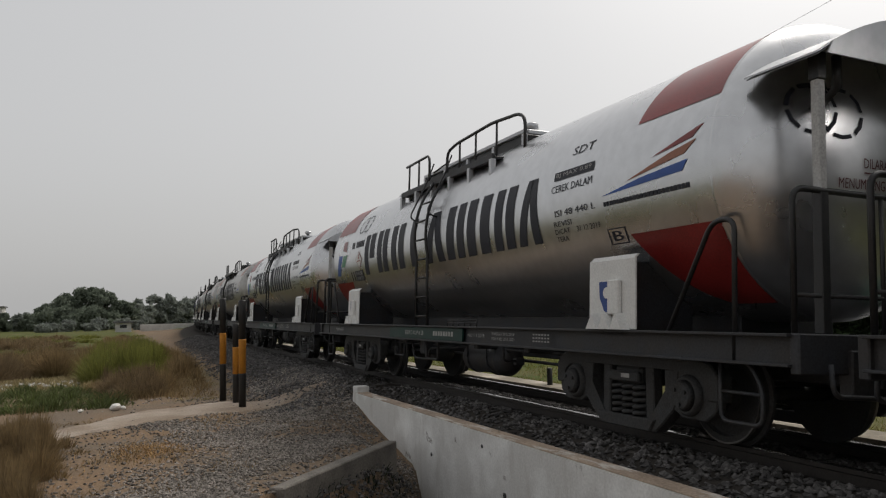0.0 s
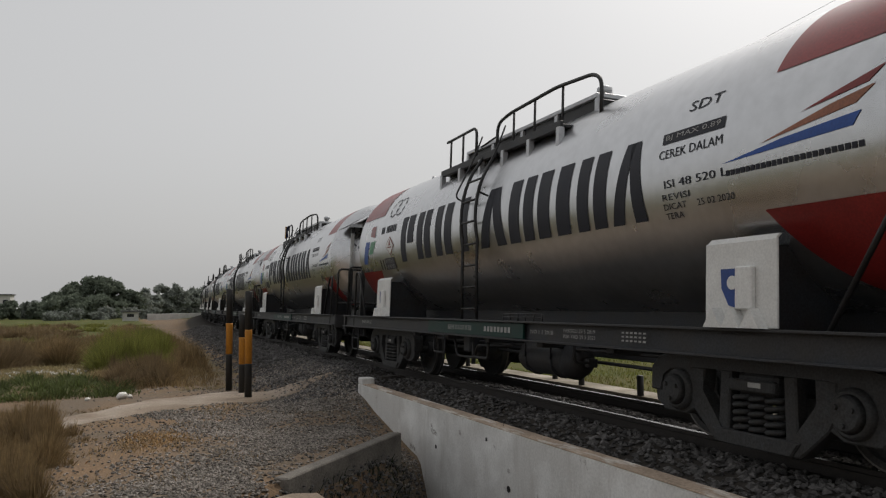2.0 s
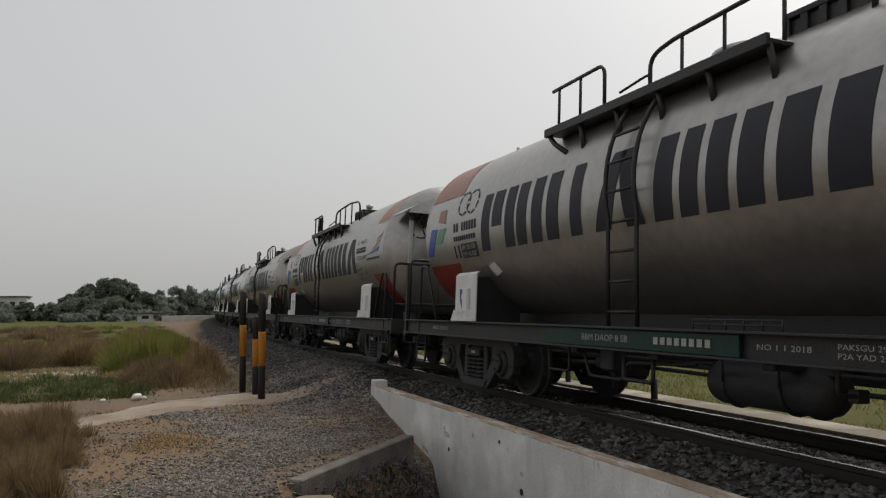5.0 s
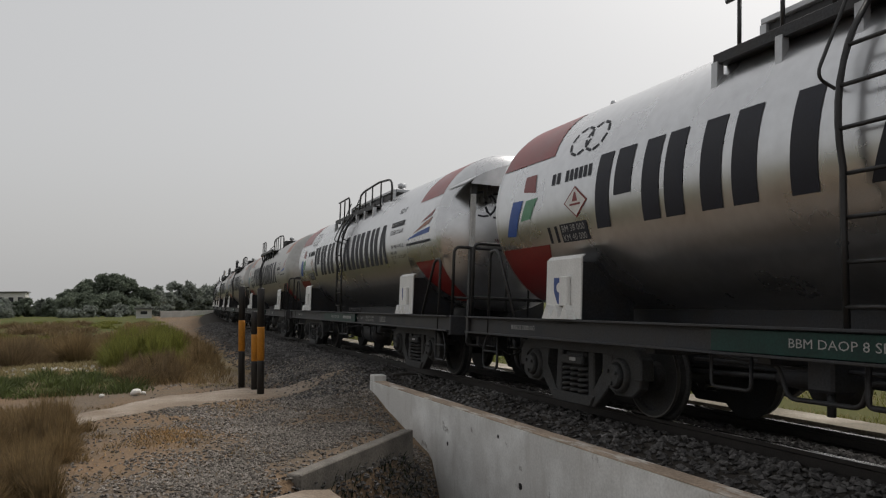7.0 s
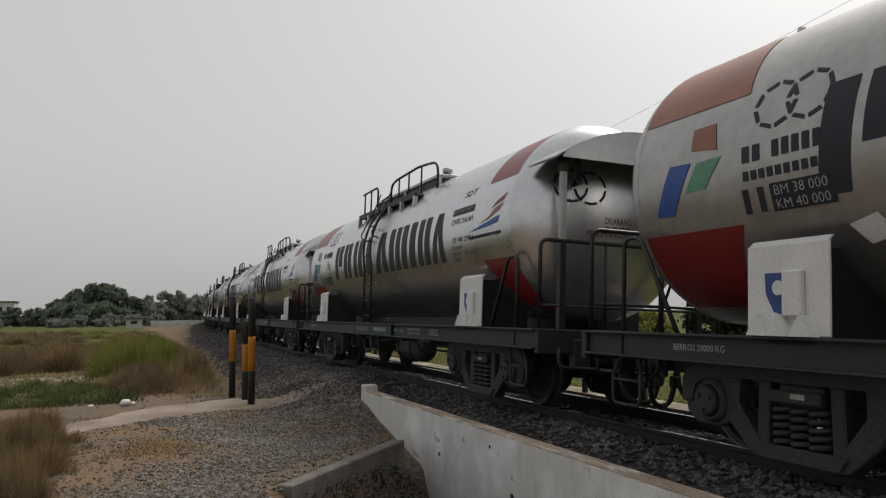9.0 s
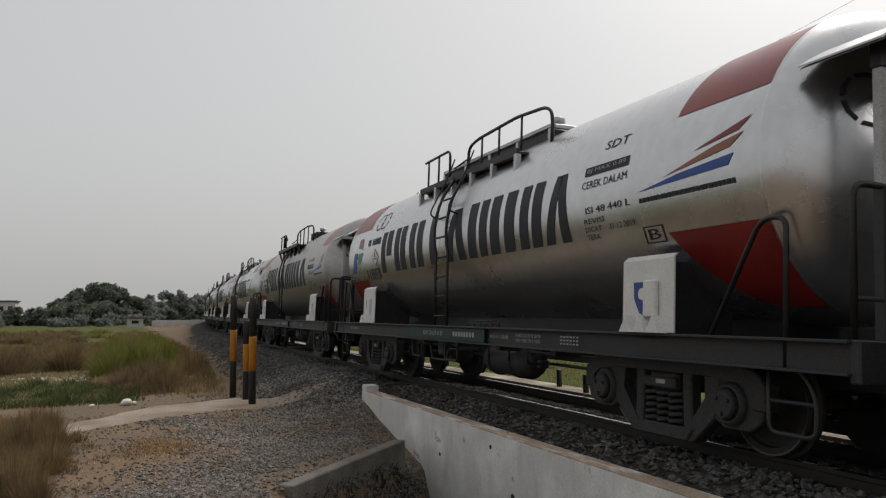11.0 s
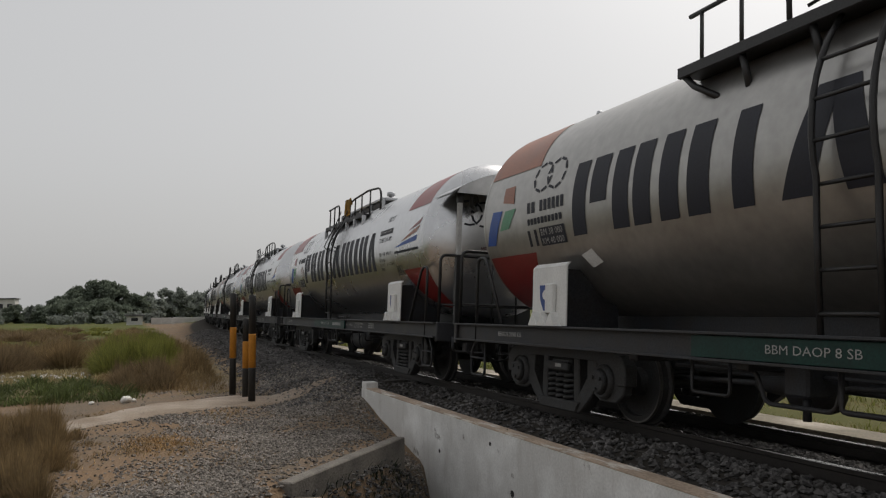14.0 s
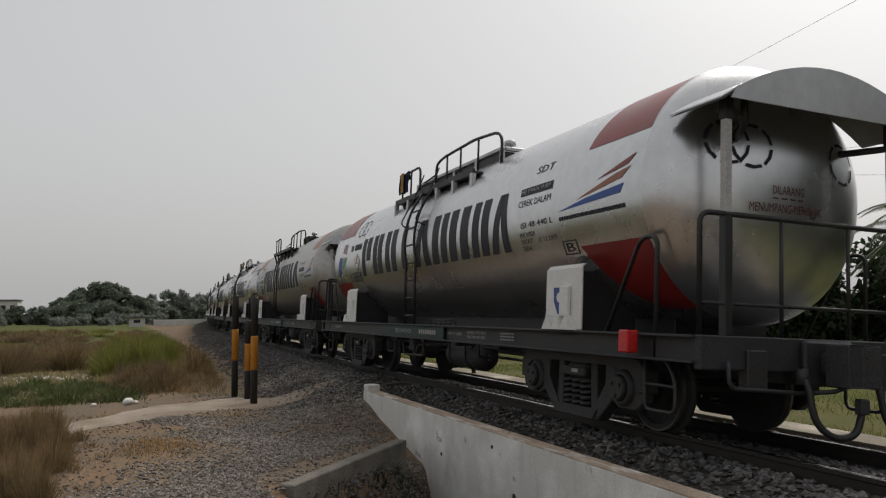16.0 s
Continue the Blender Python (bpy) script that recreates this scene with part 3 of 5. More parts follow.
    if old:
        write_side(bm, "ISI : " + isi + " L", d - 3.33, d - 4.06, 2.2, 6.2)
        write_side(bm, "CEREK DALAM", d - 3.30, d - 4.06, -13.0, -8.9)
        for body, a in (("PA", -18.6), ("REVISI", -24.0), ("DI CAT", -28.8), ("TERA", -33.4)):
            write_side(bm, body, d - 3.27, d - 3.27 - 0.06 * len(body), a, a + 3.0)
        write_side(bm, date, d - 3.80, d - 4.03, -28.0, -25.0)
    else:
        write_side(bm, "SDT", d - 3.52, d - 3.9, 14.5, 19)
        write_side(bm, "CEREK DALAM", d - 3.24, d - 3.98, -2.8, 0.8)
        write_side(bm, "ISI " + isi + " L", d - 3.30, d - 4.02, -14.7, -11.5)
        for body, a in (("REVISI", -19.6), ("DICAT", -23.5), ("TERA", -27.4)):
            write_side(bm, body, d - 3.26, d - 3.26 - 0.055 * len(body), a, a + 2.6)
        write_side(bm, date, d - 3.66, d - 4.06, -23.7, -21.0)
        if boxed:
            write_side(bm, "B", -4.20, -4.35, -31.5, -26.8)
            for y0, y1, a0, a1 in ((-4.14, -4.41, -25.9, -25.4), (-4.14, -4.41, -33.2, -32.7), (-4.14, -4.156, -32.7, -25.9), (-4.394, -4.41, -32.7, -25.9)):
                patch(bm, [(y0, a0), (y1, a0), (y1, a1), (y0, a1)], 2, 2)
    tagged(part("data_writing", bm, M_NAVY, wagon), kind="stuff")
    bm = bmesh.new()
    a0, a1 = (-6.2, -1.2) if old else (3.2, 7.6)
    patch(bm, [(d - 3.27, a0), (d - 3.99, a0), (d - 3.99, a1), (d - 3.27, a1)], 2, 3)
    dens = part("density_box", bm, M_NAVY, wagon)
    bm = bmesh.new()
    write(bm, "BJ MAX 0.89", lambda u, v: on_tank(d - 3.31 - 0.64 * u, a0 + 0.9 + (a1 - a0 - 1.8) * v, 0.008))
    part("density_writing", bm, M_STENCIL, dens)
    bm = bmesh.new()
    bars_side(bm, 24, -4.16, -5.33, -15.0, -13.0, 0.75)
    tagged(part("owner_line", bm, M_NAVY, wagon), kind="stuff")
    if old:
        bm = bmesh.new()
        patch(bm, [(3.46, -44), (3.24, -41), (3.34, -33), (3.56, -36)], 2, 4)
        part("placard", bm, M_WHITE, wagon, "peeling white placard")
    else:
        bm = bmesh.new()
        patch(bm, [(3.75, -19.2), (3.53, -11.3), (3.75, -3.5), (3.97, -11.3)], 3, 3)
        dia = part("diamond_placard", bm, M_RED, wagon, "red-edged white diamond placard")
        bm = bmesh.new()
        patch(bm, [(3.75, -18.2), (3.555, -11.3), (3.75, -4.5), (3.945, -11.3)], 3, 3, lambda y, d: on_tank(y, d, 0.007))
        part("diamond_face", bm, M_WHITE, dia)
        bm = bmesh.new()
        patch(bm, [(3.80, -11), (3.70, -11), (3.73, -6.6), (3.76, -6.6)], 2, 2, lambda y, d: on_tank(y, d, 0.010))
        patch(bm, [(3.85, -13), (3.65, -13), (3.65, -12), (3.85, -12)], 2, 1, lambda y, d: on_tank(y, d, 0.010))
        part("flame_mark", bm, M_RED, dia)

    # rear end: hazard rings and the warning
    def on_head(q, z, lift=0.006):
        return (q, -head_y(q, z) - lift, z)
    bm = bmesh.new()
    for cx, cz in ((-0.62, 2.52), (-0.40, 2.50), (0.66, 2.46)):
        for i in range(6):
            t0, t1 = 2 * math.pi * (i + 0.1) / 6, 2 * math.pi * (i + 0.9) / 6
            patch(bm, [(cx + r * math.cos(t), cz + r * math.sin(t)) for r, t in ((0.20, t0), (0.20, (t0 + t1) / 2), (0.17, (t0 + t1) / 2), (0.17, t0))], 3, 1, on_head)
            patch(bm, [(cx + r * math.cos(t), cz + r * math.sin(t)) for r, t in ((0.20, (t0 + t1) / 2), (0.20, t1), (0.17, t1), (0.17, (t0 + t1) / 2))], 3, 1, on_head)
    tagged(part("end_ring_mark", bm, M_NAVY, wagon), kind="stuff")
    bm = bmesh.new()
    write(bm, "DILARANG", lambda u, v: on_head(-0.22 + 0.34 * u, 2.10 + 0.075 * v))
    for i in range(4):
        patch(bm, [(-0.22 + 0.09 * i, 2.06), (-0.155 + 0.09 * i, 2.06), (-0.155 + 0.09 * i, 2.072), (-0.22 + 0.09 * i, 2.072)], 1, 1, on_head)
    write(bm, "MENUMPANG-MEROKOK", lambda u, v: on_head(-0.44 + 0.78 * u, 1.945 + 0.075 * v))
    part("warning_writing", bm, mat_once("maroon_paint", (0.10, 0.02, 0.025)), wagon)


MADE = {}


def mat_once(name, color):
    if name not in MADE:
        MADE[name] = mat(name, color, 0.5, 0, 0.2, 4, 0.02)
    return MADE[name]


def soften(bm, w=0.012):
    bmesh.ops.bevel(bm, geom=list(bm.edges), offset=w, segments=1, affect='EDGES', clamp_overlap=True)
    return bm


def build_bogie(wagon, y):
    bm = bmesh.new()
    box(bm, -0.98, 0.98, -0.19, 0.19, 0.41, 0.58, 0.03)
    bogie = part("bogie", bm, M_BOGIE, wagon, "grimy cast-steel bogie", Matrix.Translation((0, y, 0)))
    for side in (-1, 1):
        # cast frame: bowed top chord, two sloping arms, columns, spring seat
        x0, x1 = sorted((side * 0.86, side * 1.0))
        bm = bmesh.new()
        prism(bm, [(-1.17, 0.36), (-1.17, 0.55), (-1.08, 0.64), (-0.90, 0.69), (-0.60, 0.71), (0.60, 0.71), (0.90, 0.69), (1.08, 0.64), (1.17, 0.55), (1.17, 0.36),
                   (1.04, 0.36), (1.02, 0.50), (0.92, 0.56), (0.62, 0.575), (-0.62, 0.575), (-0.92, 0.56), (-1.02, 0.50), (-1.04, 0.36)], "x", x0, x1)
        soften(bm)
        frame_ob = part("side_frame", bm, M_BOGIE, bogie)
        for c in (-1, 1):
            bm = bmesh.new()
            prism(bm, [(c * 0.52, 0.58), (c * 0.70, 0.58), (c * 0.70, 0.36), (c * 0.64, 0.25), (c * 0.40, 0.04), (c * 0.22, 0.04), (c * 0.34, 0.16), (c * 0.55, 0.40)], "x", x0 + 0.01, x1 + 0.0)
            soften(bm)
            part("arm", bm, M_BOGIE, frame_ob)
            bm = bmesh.new()
            prism(bm, [(c * 0.25, 0.58), (c * 0.36, 0.58), (c * 0.38, 0.12), (c * 0.27, 0.12)], "x", x0 + 0.02, x1 - 0.015)
            soften(bm)
            part("column", bm, M_BOGIE, frame_ob)
            bm = bmesh.new()
            prism(bm, [(c * 0.62, 0.58), (c * 1.10, 0.58), (c * 1.15, 0.46), (c * 1.12, 0.28), (c * 1.0, 0.20), (c * 0.74, 0.20), (c * 0.62, 0.26)], "x", x0 + 0.02, x1 - 0.02)
            soften(bm)
            part("pedestal", bm, M_BOGIE, frame_ob)
            # rounded axle box with a bolted cover
            bm = bmesh.new()
            xa, xb = side * 0.85, side * 1.03
            lathe(bm, [(xa, 0.165), (xb - side * 0.03, 0.165), (xb, 0.14)] if side > 0 else [(xb, 0.14), (xb - side * 0.03, 0.165), (xa, 0.165)], "x", (0, c * BASE, WHEEL_R), 20)
            axle_box = part("axle_box", bm, M_BOGIE, bogie)
            bm = bmesh.new()
            xa, xb = sorted((side * 1.03, side * 1.075))
            lathe(bm, [(xa, 0.125 if side > 0 else 0.10), (xb, 0.10 if side > 0 else 0.125)], "x", (0, c * BASE, WHEEL_R), 18)
            part("axle_cap", bm, M_BOGIE, axle_box)
            for k in range(3):
                t = 0.6 + k * 2.094
                bm = bmesh.new()
                lathe(bm, [(side * 1.07, 0.018), (side * 1.095, 0.018)] if side > 0 else [(side * 1.095, 0.018), (side * 1.07, 0.018)], "x",
                      (0, c * BASE + 0.07 * math.cos(t), WHEEL_R + 0.07 * math.sin(t)), 6)
                part("cap_bolt", bm, M_BOGIE, axle_box)
        bm = bmesh.new()
        prism(bm, [(-0.42, 0.15), (0.42, 0.15), (0.34, 0.04), (-0.34, 0.04)], "x", x0 - 0.01, x1 + 0.02)
        soften(bm)
        part("spring_seat", bm, M_BOGIE, frame_ob)
        bm = bmesh.new()
        box(bm, *sorted((side * 0.98, side * 1.03)), -0.22, 0.22, 0.44, 0.53, 0.012)
        part("bolster_end", bm, M_BOGIE, bogie)
        bm = bmesh.new()
        box(bm, *sorted((side * 1.03, side * 1.034)), -0.10, 0.02, 0.475, 0.51)
        part("maker_plate", bm, M_STENCIL, bogie, "small pale cast plate")
        for c in (-0.155, 0.0, 0.155):
            bm = bmesh.new()
            pts = [(side * 0.93 + 0.07 * math.cos(t), c + 0.07 * math.sin(t), 0.15 + 0.27 * t / (2 * math.pi * 5)) for t in np.linspace(0, 2 * math.pi * 5, 60)]
            tube(bm, pts, 0.02, 5)
            part("coil_spring", bm, M_BOGIE, bogie)
        for c in (-1, 1):
            # brake block and its hanger behind each wheel
            bm = bmesh.new()
            yy = c * (BASE - WHEEL_R - 0.06)
            box(bm, side * 0.56 - 0.05, side * 0.56 + 0.05, yy - 0.03, yy + 0.03, 0.24, 0.52, 0.01)
            tube(bm, [(side * 0.56, yy, 0.5), (side * 0.56, yy - c * 0.1, 0.66)], 0.02, 5)
            part("brake_block", bm, M_BOGIE, bogie)
    for c in (-1, 1):
        bm = bmesh.new()
        lathe(bm, [(-0.98, 0.06), (0.98, 0.06)], "x", n=12)
        for side in (-1, 1):
            a = side * 0.50
            pr = [(a, 0.07), (a, WHEEL_R + 0.027), (a + side * 0.025, WHEEL_R + 0.025), (a + side * 0.04, WHEEL_R), (a + side * 0.13, WHEEL_R - 0.005),
                  (a + side * 0.13, WHEEL_R - 0.06), (a + side * 0.09, WHEEL_R - 0.07), (a + side * 0.08, 0.14), (a + side * 0.15, 0.12), (a + side * 0.15, 0.07)]
            lathe(bm, pr, "x", n=36, smooth=False)
        ws = part("wheelset", bm, M_BOGIE, bogie, "", Matrix.Translation((0, c * BASE, WHEEL_R)))
        WHEELS.append(ws)
        for side in (-1, 1):
            bm = bmesh.new()
            n = 36
            for r0, r1, xx in ((WHEEL_R - 0.016, WHEEL_R - 0.002, side * 0.632),):
                vs = [[bm.verts.new((xx + side * dx, r * math.cos(2 * math.pi * i / n), r * math.sin(2 * math.pi * i / n))) for i in range(n)] for r, dx in ((r0, 0), (r1, 0), (r1 + 0.003, -0.03))]
                for p, q in zip(vs, vs[1:]):
                    for i in range(n):
                        bm.faces.new((p[i], p[(i + 1) % n], q[(i + 1) % n], q[i]))
            part("wheel_rim", bm, M_RIM, ws, "bright worn wheel rim")
    return bogie


WHEELS = []


def build_wagon(old, rear_hood, front_hood, tail, paint):
    lab = ("dull weathered grey tank wagon with faded orange bands and grimy frame" if old
           else "glossy silver tank wagon with navy lettering and red corner fields")
    wagon = root("tank_wagon", lab, "tank wagon", "tank wagons of the train")
    skin = M_SILVER_OLD if old else M_SILVER
    part("tank", build_tank(old), skin, wagon)
    for y in (-TANK_L, TANK_L):
        bm = bmesh.new()
        w = 0.03
        lathe(bm, [(y - w, TANK_R - 0.01), (y - w * 0.5, TANK_R + 0.003), (y + w * 0.5, TANK_R + 0.003), (y + w, TANK_R - 0.01)], "y", (0, 0, TANK_Z), 72)
        part("weld_ring", bm, skin, wagon)
    lettering(wagon, old, *paint)
    # underframe
    for side in (-1, 1):
        bm = bmesh.new()
        x0, x1 = side * (SILL_Q - 0.02), side * (SILL_Q - 0.09)
        box(bm, min(x0, x1), max(x0, x1), -END, END, SILL - 0.205, SILL, 0.0)
        box(bm, side * SILL_Q - 0.06, side * SILL_Q + 0.06, -END, END, SILL - 0.022, SILL + 0.0, 0.004)
        box(bm, side * SILL_Q - 0.06, side * SILL_Q + 0.06, -END, END, SILL - 0.215, SILL - 0.195, 0.004)
        sill = part("side_sill", bm, M_FRAME, wagon)
        if side < 0:
            bm = bmesh.new()
            box(bm, -SILL_Q - 0.028, -SILL_Q - 0.0, -1.15, 1.7, SILL - 0.19, SILL - 0.03, 0.003)
            part("green_panel", bm, M_SILL_GREEN, sill, "dark green painted strip")
            bm = bmesh.new()
            xx = -SILL_Q - 0.032
            for body, a, b, z0, z1 in (("BBM DAOP 8 SB", 0.95, 0.2, -0.135, -0.075), ("NO 1 1 2018", -1.33, -1.8, -0.125, -0.085), ("PAKSGU 29 5 2019", -2.0, -2.55, -0.095, -0.06), ("P2A YAD 29 5 2021", -2.0, -2.55, -0.15, -0.115)):
                write(bm, body, lambda u, v: (xx, a + (b - a) * u, SILL + z0 + (z1 - z0) * v))
            for k in range(8):
                box(bm, xx - 0.002, xx, -0.23 - 0.09 * k, -0.17 - 0.09 * k, SILL - 0.135, SILL - 0.075)
            for k in range(6):
                for j in range(3):
                    box(bm, xx - 0.002, xx, -3.0 - 0.06 * k, -2.965 - 0.06 * k, SILL - 0.145 + 0.034 * j, SILL - 0.130 + 0.034 * j)
            write(bm, "BERKOS 20000 KG", lambda u, v: (xx, 5.02 - 0.56 * u, SILL - 0.13 + 0.05 * v))
            tagged(part("sill_writing", bm, M_STENCIL, sill), kind="stuff")
            bm = bmesh.new()
            for k in range(2):
                tube(bm, [(-SILL_Q - 0.02, -0.65, SILL + 0.04 + 0.035 * k), (-SILL_Q - 0.02, -1.55, SILL + 0.04 + 0.035 * k)], 0.008, 5)
            for k in range(6):
                tube(bm, [(-SILL_Q - 0.02, -0.65 - 0.18 * k, SILL - 0.01), (-SILL_Q - 0.02, -0.65 - 0.18 * k, SILL + 0.085)], 0.008, 5)
            part("label_rack", bm, M_FRAME, sill)
    bm = bmesh.new()
    box(bm, -0.28, 0.28, -END + 0.1, END - 0.1, 0.52, 0.80, 0.01)
    part("centre_sill", bm, M_FRAME, wagon)
    bm = bmesh.new()
    box(bm, -0.30, 0.30, -4.9, 4.9, 0.802, 1.06, 0.01)
    part("tank_bearer", bm, M_FRAME, wagon, "long dark bearer under the tank")
    for y in (-2.6, -1.3, 0.0, 1.3, 2.6):
        bm = bmesh.new()
        box(bm, -SILL_Q + 0.09, SILL_Q - 0.09, y - 0.06, y + 0.06, 0.62, 0.82, 0.01)
        part("cross_member", bm, M_FRAME, wagon)
    for side in (-1, 1):
        bm = bmesh.new()
        ya, yb = sorted((side * (END - 0.02), side * (END + 0.06)))
        box(bm, -SILL_Q - 0.02, SILL_Q + 0.02, ya, yb, SILL - 0.26, SILL + 0.002, 0.01)
        for q in (-0.7, 0.7):
            box(bm, q - 0.1, q + 0.1, min(yb, side * (END + 0.09)), max(yb, side * (END + 0.09)), SILL - 0.4, SILL - 0.1, 0.01)
        part("headstock", bm, M_FRAME, wagon)
        bm = bmesh.new()
        box(bm, -SILL_Q + 0.05, SILL_Q - 0.05, min(side * 5.0, side * END), max(side * 5.0, side * END), SILL - 0.035, SILL - 0.004)
        part("end_deck", bm, M_FRAME, wagon)
        # coupler, its release lever and the hoses
        def ys(a, b):
            return sorted((side * (END + a), side * (END + b)))
        bm = bmesh.new()
        box(bm, -0.10, 0.10, *ys(0, 0.30), 0.60, 0.79, 0.03)
        prism(bm, [(-0.17, side * (END + 0.22)), (0.15, side * (END + 0.22)), (0.19, side * (END + 0.36)), (0.10, side * (END + 0.50)), (0.02, side * (END + 0.40)), (-0.10, side * (END + 0.40)), (-0.18, side * (END + 0.46))], "z", 0.53, 0.86)
        soften(bm, 0.02)
        coupler = part("coupler", bm, M_BOGIE, wagon, "knuckle coupler")
        bm = bmesh.new()
        tube(bm, round_path([(-1.0, side * (END + 0.10), 0.70), (-1.0, side * (END + 0.12), 0.50), (-0.3, side * (END + 0.12), 0.47), (-0.12, side * (END + 0.3), 0.50), (-0.05, side * (END + 0.34), 0.56)], 0.07, 4), 0.018, 6)
        part("release_lever", bm, M_FRAME, coupler)
        bm = bmesh.new()
        box(bm, -0.26, 0.26, *ys(0.055, 0.12), 0.52, 0.88, 0.02)
        part("striker", bm, M_FRAME, wagon)
        for q in (-0.32, 0.42):
            bm = bmesh.new()
            hose = round_path([(q, side * (END + 0.06), 0.60), (q, side * (END + 0.20), 0.58), (q + 0.02, side * (END + 0.24), 0.26), (q + 0.16, side * (END + 0.30), 0.14), (q + 0.34, side * (END + 0.34), 0.17), (q + 0.40, side * (END + 0.34), 0.36)], 0.14, 6)
            tube(bm, hose, 0.028, 8)
            hose_ob = part("brake_hose", bm, M_BLACK, wagon, "drooping black rubber brake hose")
            bm = bmesh.new()
            box(bm, q + 0.355, q + 0.445, *ys(0.30, 0.38), 0.33, 0.45, 0.012)
            part("hose_head", bm, M_BOGIE, hose_ob)
            bm = bmesh.new()
            lathe(bm, [(0.54, 0.045), (0.66, 0.045)], "z", (q, side * (END + 0.15), 0), 10)
            part("hose_cock", bm, M_BOGIE, hose_ob)
        # safety chain of plain links
        bm = bmesh.new()
        for k in range(7):
            z = 0.66 - 0.055 * k
            ring = [(0.0 if k % 2 else 0.020 * math.cos(t), (0.020 * math.cos(t) if k % 2 else 0.0), 0.036 * math.sin(t)) for t in np.linspace(0, 2 * math.pi, 11)]
            tube(bm, [(0.74 + a, side * (END + 0.17) + b, z + c) for a, b, c in ring], 0.009, 5)
        part("safety_chain", bm, M_BOGIE, wagon)
    # saddles with white cover plates
    for y, s in ((-4.33, -1), (3.91, 1)):
        bm = bmesh.new()
        box(bm, -SILL_Q - 0.012, -SILL_Q + 0.01, y - 0.345, y + 0.345, SILL + 0.004, SILL + 0.61, 0.006)
        prism(bm, [(-SILL_Q + 0.008, SILL + 0.605), (-SILL_Q - 0.011, SILL + 0.605), (-SILL_Q + 0.03, SILL + 0.645), (-SILL_Q + 0.05, SILL + 0.645)], "y", y - 0.33, y + 0.33)
        plate = part("saddle_plate", bm, M_WHITE, wagon, "white painted plate over the tank saddle")
        bm = bmesh.new()
        for k in (-0.18, 0.0, 0.18):
            prism(bm, [(y + k - 0.09, SILL + 0.002), (y + k + 0.09, SILL + 0.002), (y + k, SILL + 0.14)], "x", -SILL_Q - 0.10, -SILL_Q - 0.012)
        part("gusset", bm, M_WHITE, plate)
        bm = bmesh.new()
        prism(bm, [(y + 0.18, SILL + 0.42), (y + 0.02, SILL + 0.42), (y + 0.02, SILL + 0.14), (y + 0.10, SILL + 0.16), (y + 0.17, SILL + 0.28)], "x", -SILL_Q - 0.018, -SILL_Q - 0.013)
        part("blue_mark", bm, mat_once("deep_blue_mark", (0.02, 0.06, 0.25)), plate)
        bm = bmesh.new()
        lathe(bm, [(-SILL_Q - 0.024, 0.05), (-SILL_Q - 0.019, 0.05)], "x", (0, y + 0.06, SILL + 0.32), 14)
        part("white_disc", bm, M_WHITE, plate)
        bm = bmesh.new()
        box(bm, -SILL_Q - 0.06, -SILL_Q - 0.013, y - 0.16, y - 0.0, SILL + 0.13, SILL + 0.43, 0.01)
        part("lock_box", bm, M_WHITE, plate)
        bm = bmesh.new()
        prism(bm, [(-1.18, SILL - 0.05), (-0.5, SILL - 0.05), (-0.5, 1.1), (-0.8, 1.32), (-0.97, 1.47), (-1.18, 1.47)], "y", y - 0.2, y + 0.2)
        part("saddle", bm, M_FRAME, wagon)
        bm = bmesh.new()
        prism(bm, [(1.18, SILL - 0.05), (0.5, SILL - 0.05), (0.5, 1.1), (0.8, 1.32), (0.97, 1.47), (1.18, 1.47)], "y", y - 0.2, y + 0.2)
        part("saddle", bm, M_FRAME, wagon)
    # bogies and what hangs below
    build_bogie(wagon, -4.24)
    build_bogie(wagon, 4.04)
    bm = bmesh.new()
    lathe(bm, [(-1.60, 0.05), (-1.57, 0.12), (-1.52, 0.165), (-1.45, 0.185), (-1.43, 0.20), (-1.39, 0.20), (-1.37, 0.185), (-0.48, 0.185), (-0.41, 0.165), (-0.36, 0.12), (-0.34, 0.05)], "y", (-0.72, 0, 0.49), 24)
    part("air_reservoir", bm, M_FRAME, wagon, "dark cylindrical air reservoir")
    for yy in (-1.2, -0.62):
        bm = bmesh.new()
        tube(bm, [(-0.72 + 0.192 * math.cos(t), yy, 0.49 + 0.192 * math.sin(t)) for t in np.linspace(math.pi, 2 * math.pi, 11)], 0.014, 5)
        tube(bm, [(-0.912, yy, 0.49), (-0.912, yy, 0.72)], 0.012, 5)
        part("reservoir_strap", bm, M_FRAME, wagon)
    bm = bmesh.new()
    tube(bm, round_path([(-0.72, -1.58, 0.49), (-0.72, -1.72, 0.49), (-0.95, -1.74, 0.49), (-0.95, -1.74, 0.74)], 0.06, 4), 0.018, 6)
    box(bm, -0.78, -0.66, -1.74, -1.66, 0.44, 0.53, 0.01)
    part("drain_valve", bm, M_FRAME, wagon)
    bm = bmesh.new()
    tube(bm, round_path([(-0.98, 2.0, 0.66), (-0.98, 1.3, 0.62), (-0.98, 1.2, 0.40), (-0.98, 0.62, 0.40), (-0.98, 0.56, 0.56), (-0.9, -0.3, 0.6)], 0.06, 4), 0.018, 6)
    tube(bm, [(-0.80, 2.4, 0.60), (-0.80, -3.0, 0.62)], 0.016, 6)
    part("brake_pipe", bm, M_FRAME, wagon)
    bm = bmesh.new()
    box(bm, -0.95, -0.72, 0.86, 1.08, 0.46, 0.68, 0.02)
    tube(bm, [(-0.84, 0.97, 0.30), (-0.84, 0.97, 0.5)], 0.03, 7)
    part("control_valve", bm, M_FRAME, wagon)
    bm = bmesh.new()
